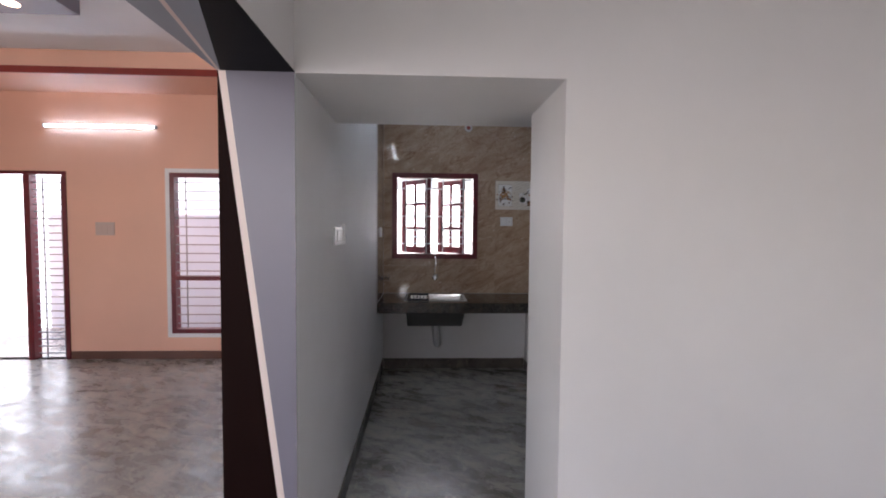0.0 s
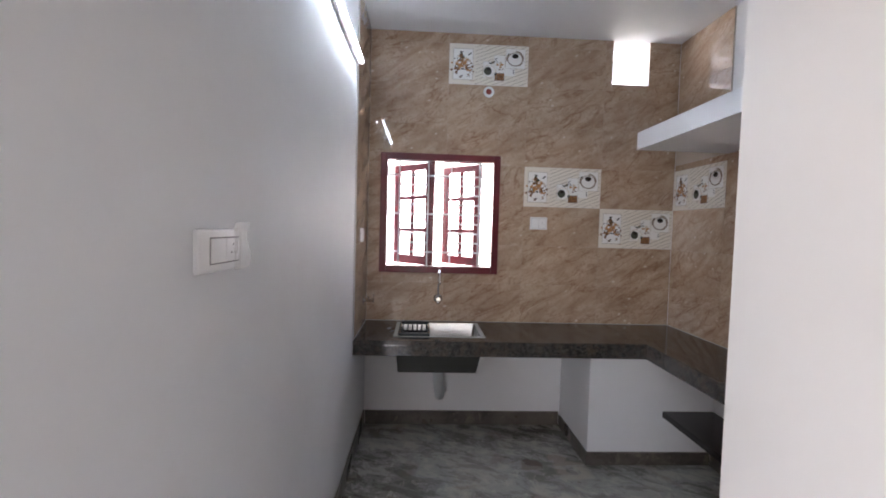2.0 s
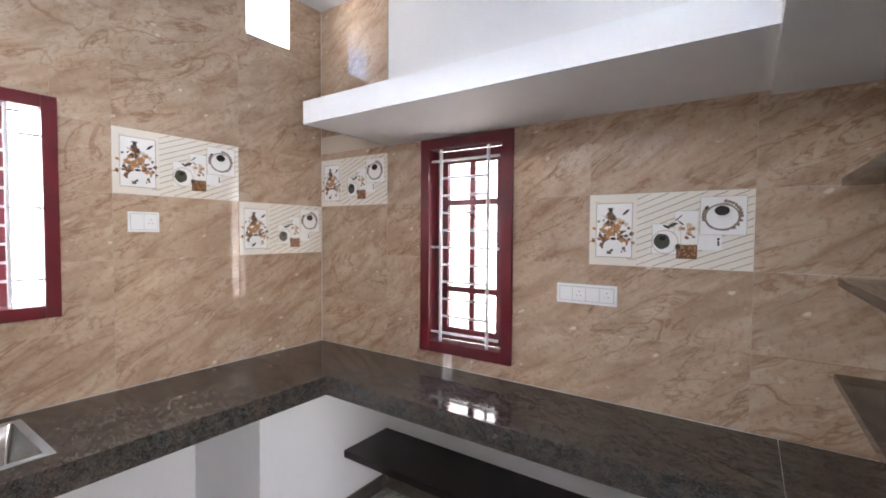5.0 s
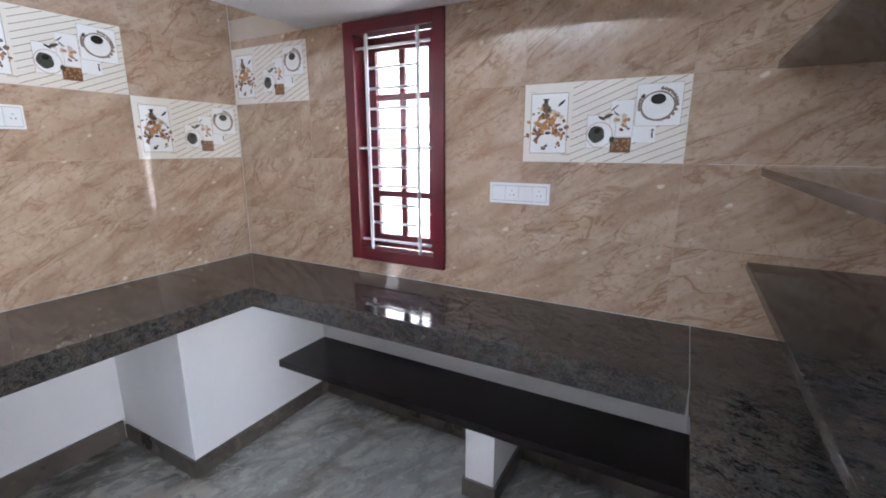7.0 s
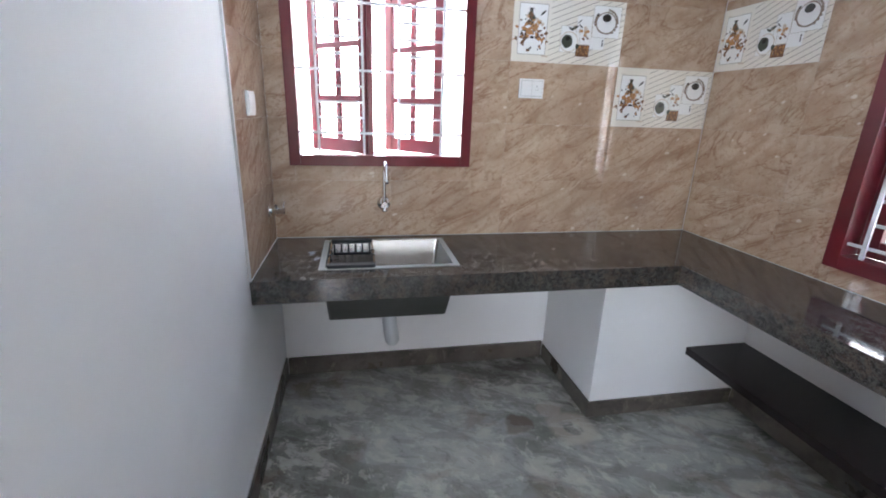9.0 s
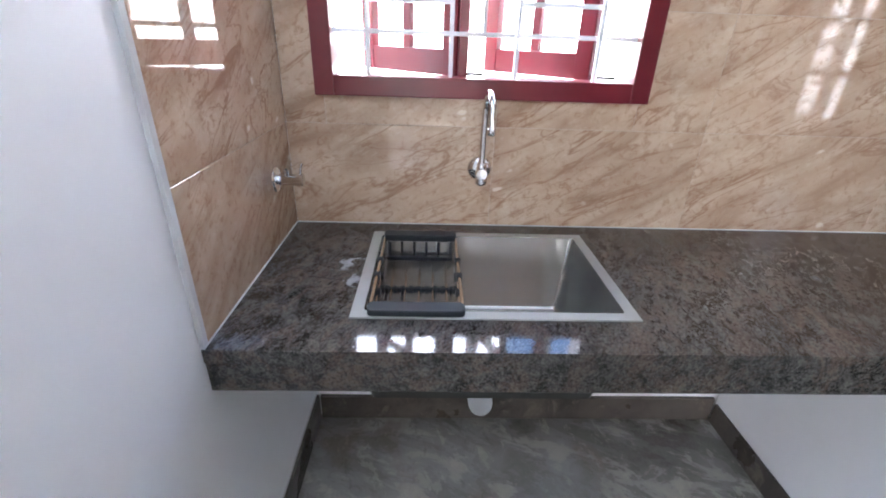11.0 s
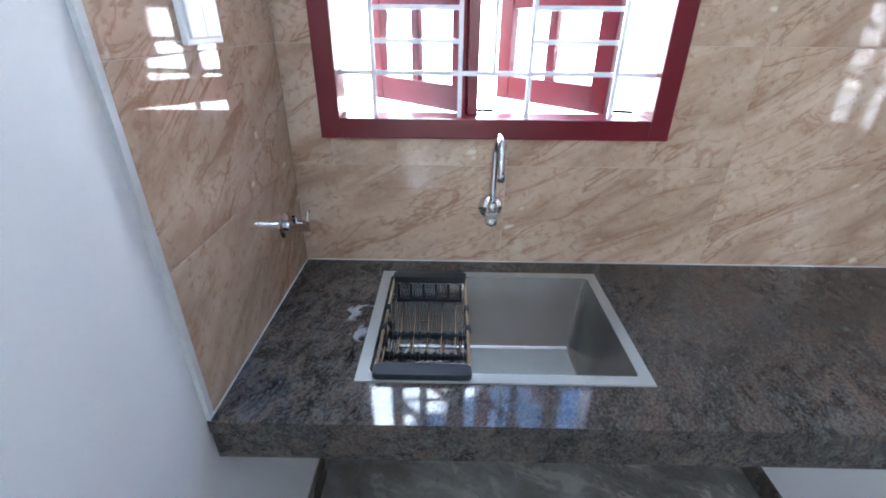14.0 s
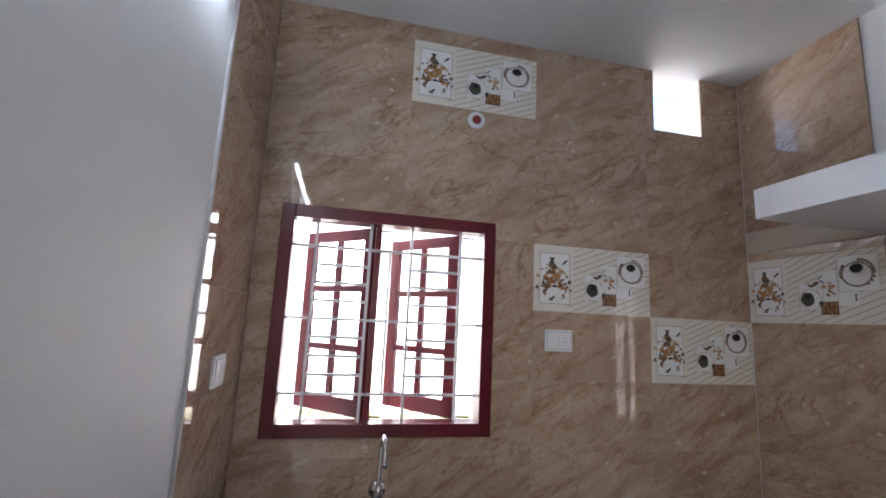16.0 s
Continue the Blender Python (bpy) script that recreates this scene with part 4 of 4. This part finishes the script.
for u in (-2.43, -2.0, -1.72):
    part("grille_bar", bars(bmesh.new(), [((u, 0.34), (u, 2.055))], 0.006, py, HY + 0.038), HALLGRILLE, window_3)
a = leaf(window_3, 0.46, 1.10, 2, (0.36, 0.72))
a.matrix_basis = pose(-1.72, HY + 0.16, 0.95, 0, 0, 128)
panel = tagged(part("ceiling_panel", box(bmesh.new(), (-5.2, 0.6, 3.05), (-2.27, 3.85, 3.198), 0.003), GREY), "dropped violet grey ceiling panel with downlights", "ceiling panel")
smooth(part("downlight", lathe(bmesh.new(), [(0.05, 3.0455), (0.05, 3.0495)], Matrix.Translation((-2.62, 3.69, 0))), SPOT, panel))

# ---- outside ----
def outside_wall(x0, x1, y, z1, holes):
    return grid_solid(sorted({x0, x1, *[h[0] for h in holes], *[h[1] for h in holes]}), sorted({0, z1, *[h[2] for h in holes], *[h[3] for h in holes]}),
                      lambda u, v: not any(inside(u, v, h) for h in holes), y, y + 0.25, lambda u, v, w: (u, w, v))


house = thing("neighbour_house", (0, 14.0, -0.45))
HOLES = [(-11, -9.6, 1.2, 2.6), (5.6, 7.0, 1.2, 2.6)]
part("facade", outside_wall(-14, 12, 0, 3.75, HOLES), OUTSIDE, house)
# grey colour stands in for shade on the wall above the sunlit part
part("upper_facade", box(bmesh.new(), (-14, 0.05, 3.75), (12, 0.3, 6.8)), paint("shade_grey_plaster", (0.42, 0.43, 0.47), 0.85), house, "upper storey wall with roof shade painted pale grey")
part("ledge", box(bmesh.new(), (-14.2, -0.45, 3.68), (12.2, 0.05, 3.80), 0.01), OUTSIDE, house)
part("roof", box(bmesh.new(), (-14.4, -0.4, 6.8), (12.4, 8, 7.0)), OUTSIDE, house)
for h in HOLES:
    w = part("window", frame_ring(bmesh.new(), h[0] + 0.07, h[1] - 0.07, h[2] + 0.07, h[3] - 0.07, 0.07, 0.05, 0.13, py), RED, house)
    part("pane", box(bmesh.new(), (h[0], 0.1, h[2]), (h[1], 0.11, h[3])), CHARCOAL, w)
tagged(house, "white plastered neighbouring house behind the yard", "house")
side_house = thing("neighbour_house", (7.5, 0, -0.45))
bm = outside_wall(-16, 12, 0, 6.0, [])
bm.transform(pose(0, 0, 0, 0, 0, 90) @ pose(0, -0.25, 0))
part("facade", bm, paint("dull_cream_plaster", (0.62, 0.61, 0.60), 0.85), side_house)
part("roof", box(bmesh.new(), (-0.4, -16.4, 6.0), (7, 12.4, 6.2)), OUTSIDE, side_house)
for z in (2.35, 2.75, 3.15, 3.55):
    part("ledge", box(bmesh.new(), (-0.32, -3.0, z), (-0.25, 12.0, z + 0.05)), PALEGREY, side_house)
rail = part("balcony_rail", box(bmesh.new(), (-0.9, 3.0, 1.62), (-0.85, 12.0, 1.67), 0.004), PALEGREY, side_house)
for z in (0.55, 0.62, 0.92, 0.99, 1.29, 1.36):
    part("rail_bar", box(bmesh.new(), (-0.882, 3.0, z), (-0.868, 12.0, z + 0.02)), PALEGREY, rail)
for i in range(19):
    for d in (0.0, 0.09):
        part("rail_post", box(bmesh.new(), (-0.868, 3.2 + i * 0.46 + d, 0), (-0.852, 3.225 + i * 0.46 + d, 1.62)), PALEGREY, rail)
tagged(side_house, "pale neighbouring house with a balcony railing", "house")
tagged(part("boundary_wall", box(bmesh.new(), (-14, 8.2, -0.45), (-1.0, 8.4, 0.75), 0.01), OUTSIDE), "pale plastered boundary wall beside the yard", "boundary wall")
tagged(part("wall_porch", box(bmesh.new(), (-5.55, 7.2, -0.45), (-1.3, 7.35, 3.1), 0.01), paint("pale_blue_plaster", (0.56, 0.64, 0.74), 0.8)), kind="structure")
tagged(part("porch_floor", box(bmesh.new(), (-8.0, 5.7, -0.45), (-0.95, 8.2, -0.03)), FLOOR), kind="structure")


def grass():
    """Tufts of short yellow-green blades over the yard behind the kitchen."""
    r = random.Random(11)
    verts, faces = [], []
    for _ in range(5000):
        x, y = r.uniform(-0.9, 5.5), r.uniform(8.6, 13.9)
        for _ in range(2):
            a, h, w = r.uniform(0, math.tau), r.uniform(0.04, 0.13), r.uniform(0.006, 0.014)
            lx, ly = r.gauss(0, 0.04), r.gauss(0, 0.04)
            n = len(verts)
            verts += [(x - w * math.cos(a), y - w * math.sin(a), -0.452), (x + w * math.cos(a), y + w * math.sin(a), -0.452), (x + lx, y + ly, -0.45 + h)]
            faces.append((n, n + 1, n + 2))
    data = bpy.data.meshes.new("grass")
    data.from_pydata(verts, [], faces)
    data.materials.append(paint("dry_grass", (0.20, 0.24, 0.06), 0.8, 0.5))
    return tagged(new("grass", data), "short yellow-green grass in the yard", "grass", "", "stuff")


grass()


# ---- wall tiles ----
TILE_MESHES = {}
def tile_mesh(w, h, name, mat):
    key = (round(w, 4), round(h, 4), name)
    if key not in TILE_MESHES:
        e, c, t0 = 0.0006, 0.0008, 0.0085
        bm = bmesh.new()
        rings = []
        for inset, y in ((e, t0 - 0.0002), (e, 0.0008), (e + c, 0.0)):
            rings.append([bm.verts.new((x, y, z)) for x, z in ((inset, inset), (w - inset, inset), (w - inset, h - inset), (inset, h - inset))])
        for a, b in zip(rings, rings[1:]):
            for k in range(4):
                bm.faces.new((a[k], a[(k + 1) % 4], b[(k + 1) % 4], b[k]))
        bm.faces.new(rings[-1])
        bmesh.ops.recalc_face_normals(bm, faces=bm.faces)
        data = bpy.data.meshes.new(name)
        bm.to_mesh(data)
        bm.free()
        data.materials.append(mat)
        TILE_MESHES[key] = data
    return TILE_MESHES[key]


PRINTS = {}
def print_mesh(name, mat, polys, level):
    """Flat printed shapes on a tile face; level keeps the layers apart."""
    if name not in PRINTS:
        bm = bmesh.new()
        for p in polys:
            bm.faces.new([bm.verts.new((x, -0.0004 * level, z)) for x, z in p])
        bmesh.ops.recalc_face_normals(bm, faces=bm.faces)
        data = bpy.data.meshes.new(name)
        bm.to_mesh(data)
        bm.free()
        data.materials.append(mat)
        PRINTS[name] = data
    return PRINTS[name]


def oval(cx, cz, rx, rz, n=18, tilt=0.0, wob=0.0):
    out = []
    for k in range(n):
        a = math.tau * k / n
        s = 1 + wob * math.sin(5 * a + cx * 40)
        u, v = rx * s * math.cos(a), rz * s * math.sin(a)
        out.append((cx + u * math.cos(tilt) - v * math.sin(tilt), cz + u * math.sin(tilt) + v * math.cos(tilt)))
    return out


def rect(x0, x1, z0, z1):
    return [(x0, z0), (x1, z0), (x1, z1), (x0, z1)]


def strokes(x0, x1, z0, z1, gap, slope, half):
    """Thin slanting lines clipped to a rectangle."""
    out, c = [], z0 - slope * (x1 - x0)
    while c < z1:
        lo, hi = x0, x1
        if slope:
            lo, hi = max(x0, x0 + (z0 - c) / slope), min(x1, x0 + (z1 - c) / slope)
        if hi - lo > 0.01:
            za, zb = c + slope * (lo - x0), c + slope * (hi - x0)
            out.append([(lo, za - half), (hi, zb - half), (hi, zb + half), (lo, za + half)])
        c += gap
    return out


def outline(x0, x1, z0, z1, h=0.0012):
    return [rect(x0, x1, z0 - h, z0 + h), rect(x0, x1, z1 - h, z1 + h), rect(x0 - h, x0 + h, z0, z1), rect(x1 - h, x1 + h, z0, z1)]


CREAMTILE = paint("cream_glazed_tile", (0.80, 0.755, 0.68), 0.12, 0.03, 0.0)
INK = {n: paint("print_" + n, c, 0.14, 0.12, 0.0) for n, c in {
    "grey": (0.33, 0.28, 0.24), "white": (0.88, 0.875, 0.86), "black": (0.03, 0.025, 0.022), "brown": (0.19, 0.10, 0.055),
    "amber": (0.48, 0.24, 0.10), "green": (0.075, 0.078, 0.06), "taupe": (0.25, 0.19, 0.15), "sand": (0.62, 0.52, 0.42), "line": (0.42, 0.38, 0.34)}.items()}
rnd = random.Random(5)
CRUMBS = [oval(0.382 + rnd.uniform(-0.03, 0.03), 0.067 + rnd.uniform(-0.02, 0.02), 0.004, 0.003, 6, rnd.uniform(0, 3)) for _ in range(26)]
def scatter(n, cx, cz, sx, sz, lo, hi):
    """Small uneven blots spread about a point."""
    return [oval(cx + rnd.gauss(0, sx), cz + rnd.gauss(0, sz), rnd.uniform(lo, hi), rnd.uniform(lo, hi) * 0.75, 9, rnd.uniform(0, 3), 0.18) for _ in range(n)]


LAYERS = [
    ("slanted_lines", "grey", strokes(0.195, 0.596, 0.004, 0.296, 0.027, 0.40, 0.0015), 1),
    ("picture_ground", "white", [rect(0.03, 0.178, 0.035, 0.262), rect(0.255, 0.36, 0.055, 0.175), rect(0.338, 0.42, 0.095, 0.225), rect(0.415, 0.498, 0.075, 0.132), rect(0.425, 0.575, 0.132, 0.276)], 2),
    ("picture_shade", "sand", [oval(0.303, 0.103, 0.050, 0.048, 24), *scatter(9, 0.104, 0.15, 0.024, 0.03, 0.008, 0.018), *scatter(5, 0.38, 0.155, 0.014, 0.014, 0.008, 0.014), rect(0.018, 0.05, 0.268, 0.27), rect(0.16, 0.195, 0.026, 0.034)], 3),
    ("picture_border", "line", outline(0.03, 0.178, 0.035, 0.262, 0.0015) + outline(0.255, 0.36, 0.055, 0.175, 0.0008) + outline(0.425, 0.575, 0.132, 0.276, 0.0008) + outline(0.338, 0.42, 0.095, 0.225, 0.0006), 4),
    ("picture_dark", "brown", [*scatter(40, 0.104, 0.108, 0.036, 0.020, 0.005, 0.011), *scatter(26, 0.104, 0.098, 0.036, 0.020, 0.006, 0.013), rect(0.345, 0.418, 0.038, 0.092), oval(0.090, 0.208, 0.016, 0.020, 12, 0.2, 0.1), *scatter(14, 0.088, 0.172, 0.020, 0.012, 0.005, 0.011), *scatter(10, 0.148, 0.115, 0.009, 0.016, 0.005, 0.011), *scatter(8, 0.055, 0.105, 0.006, 0.012, 0.004, 0.008), *scatter(5, 0.39, 0.14, 0.014, 0.010, 0.004, 0.008)], 4),
    ("picture_fruit", "amber", [*scatter(24, 0.100, 0.160, 0.024, 0.020, 0.005, 0.010), *scatter(14, 0.095, 0.150, 0.026, 0.015, 0.006, 0.012), *scatter(5, 0.145, 0.105, 0.009, 0.010, 0.005, 0.009), *scatter(4, 0.388, 0.142, 0.014, 0.010, 0.006, 0.010), *CRUMBS, *scatter(14, 0.104, 0.105, 0.036, 0.016, 0.004, 0.008)], 5),
    ("saucer", "taupe", [oval(0.497, 0.199, 0.0585, 0.0515, 30, 0, 0.02), *[oval(0.497 + 0.062 * math.cos(a / 10), 0.203 + 0.056 * math.sin(a / 10), 0.007, 0.006, 8, a, 0.2) for a in (-9, -6, -3, 0, 2, 4, 6, 8, 10, 12, 14, 26, 28, 30, 32, 34)]], 5),
    ("crockery", "white", [oval(0.497, 0.200, 0.052, 0.045, 24), oval(0.102, 0.083, 0.040, 0.028, 22), oval(0.102, 0.115, 0.017, 0.010, 14), oval(0.303, 0.103, 0.046, 0.044, 24), oval(0.146, 0.090, 0.009, 0.011, 10), oval(0.108, 0.215, 0.004, 0.010, 8)], 6),
    ("leaves", "green", [*scatter(12, 0.085, 0.190, 0.018, 0.016, 0.004, 0.008), *scatter(6, 0.060, 0.130, 0.010, 0.014, 0.003, 0.006), oval(0.292, 0.105, 0.030, 0.031, 20, 0.3, 0.04), oval(0.330, 0.170, 0.020, 0.006, 10, 0.4), oval(0.308, 0.163, 0.015, 0.005, 10, -0.5), oval(0.09, 0.232, 0.009, 0.010, 10), oval(0.350, 0.085, 0.010, 0.012, 10)], 7),
    ("coffee", "black", [oval(0.497, 0.223, 0.025, 0.018, 18), oval(0.102, 0.113, 0.013, 0.006, 12), *scatter(5, 0.488, 0.103, 0.004, 0.010, 0.003, 0.006), oval(0.153, 0.224, 0.018, 0.005, 10, 0.7), oval(0.090, 0.240, 0.015, 0.003, 10), *scatter(7, 0.104, 0.060, 0.032, 0.005, 0.003, 0.006), oval(0.352, 0.198, 0.018, 0.0025, 8, 0.7), oval(0.36, 0.178, 0.016, 0.0025, 8, -0.7), oval(0.295, 0.118, 0.013, 0.010, 10, 0.4), oval(0.447, 0.235, 0.008, 0.005, 8, 1.0), *scatter(4, 0.07, 0.19, 0.012, 0.012, 0.002, 0.005)], 8),
]


def decor_tile(parent, m, w, h):
    ob = new("decor_tile", tile_mesh(w, h, "decor_tile", CREAMTILE))
    ob.parent, ob.matrix_basis = parent, m
    ob["label"] = "cream tile printed with coffee cups and fruit"
    sx = Matrix.Diagonal((w / 0.6, 1, h / 0.3, 1))
    for name, ink, polys, level in LAYERS:
        p = new(name, print_mesh(name, INK[ink], polys, level))
        p.parent, p.matrix_basis = ob, sx


def minus(r, h):
    """Rectangle r without h, as up to four rectangles (u0, u1, z0, z1)."""
    if h[0] >= r[1] or h[1] <= r[0] or h[2] >= r[3] or h[3] <= r[2]:
        return [r]
    out = []
    a, b = max(r[0], h[0]), min(r[1], h[1])
    if r[0] < a:
        out.append((r[0], a, r[2], r[3]))
    if b < r[1]:
        out.append((b, r[1], r[2], r[3]))
    if r[2] < h[2]:
        out.append((a, b, r[2], h[2]))
    if h[3] < r[3]:
        out.append((a, b, h[3], r[3]))
    return out


ROWS_Z = [0.813, 1.110, 1.412, 1.716, 2.020, 2.320, 2.622, 2.925, TOP - 0.001]
def lay(parent, place, us, zs, holes, decor):
    """Lay tiles between grid lines us (growing along the tile's own x) and zs."""
    for i, (a, b) in enumerate(zip(us, us[1:])):
        for j, (c, d) in enumerate(zip(zs, zs[1:])):
            if (i, j) in decor:
                decor_tile(parent, place(a, c), b - a, d - c)
                continue
            pieces = [(a, b, c, d)]
            for h in holes:
                pieces = [q for p in pieces for q in minus(p, h)]
            for p in pieces:
                if p[1] - p[0] > 0.012 and p[3] - p[2] > 0.012:
                    ob = new("tile", tile_mesh(p[1] - p[0], p[3] - p[2], "tile", TILE))
                    ob.parent, ob.matrix_basis = parent, place(p[0], p[2])


lay(wall_north, lambda u, z: Matrix.Translation((u, YB, z)), [XL + 0.0045, 0.422, 1.025, 1.626, XR - 0.001], ROWS_Z,
    [(W1[0] - 0.03, W1[1] + 0.03, W1[2] - 0.03, W1[3] + 0.03), DUCT], {(1, 6), (2, 3), (3, 2)})
# on the east wall u runs from the corner towards the camera's first place
east_holes = [(YB - W2[1] - 0.03, YB - W2[0] + 0.03, W2[2] - 0.03, W2[3] + 0.03)]
lay(wall_east, lambda u, z: Matrix.Translation((XR, YB - u, z)) @ EAST, [0.001, 0.590, 1.182, 1.785, 2.382, 2.980, YB - YO - 0.11], [*ROWS_Z[:4], 2.020, 2.063], east_holes, {(0, 3), (3, 2)})
lay(wall_east, lambda u, z: Matrix.Translation((XR, YB - u, z)) @ EAST, [0.001, 0.588], [2.175, 2.320, 2.622, 2.925, TOP - 0.001], [], set())
lay(wall_west, lambda u, z: Matrix.Translation((XL + 0.004, u, z)) @ WEST, [4.524, YB + 0.004], ROWS_Z, [], set())
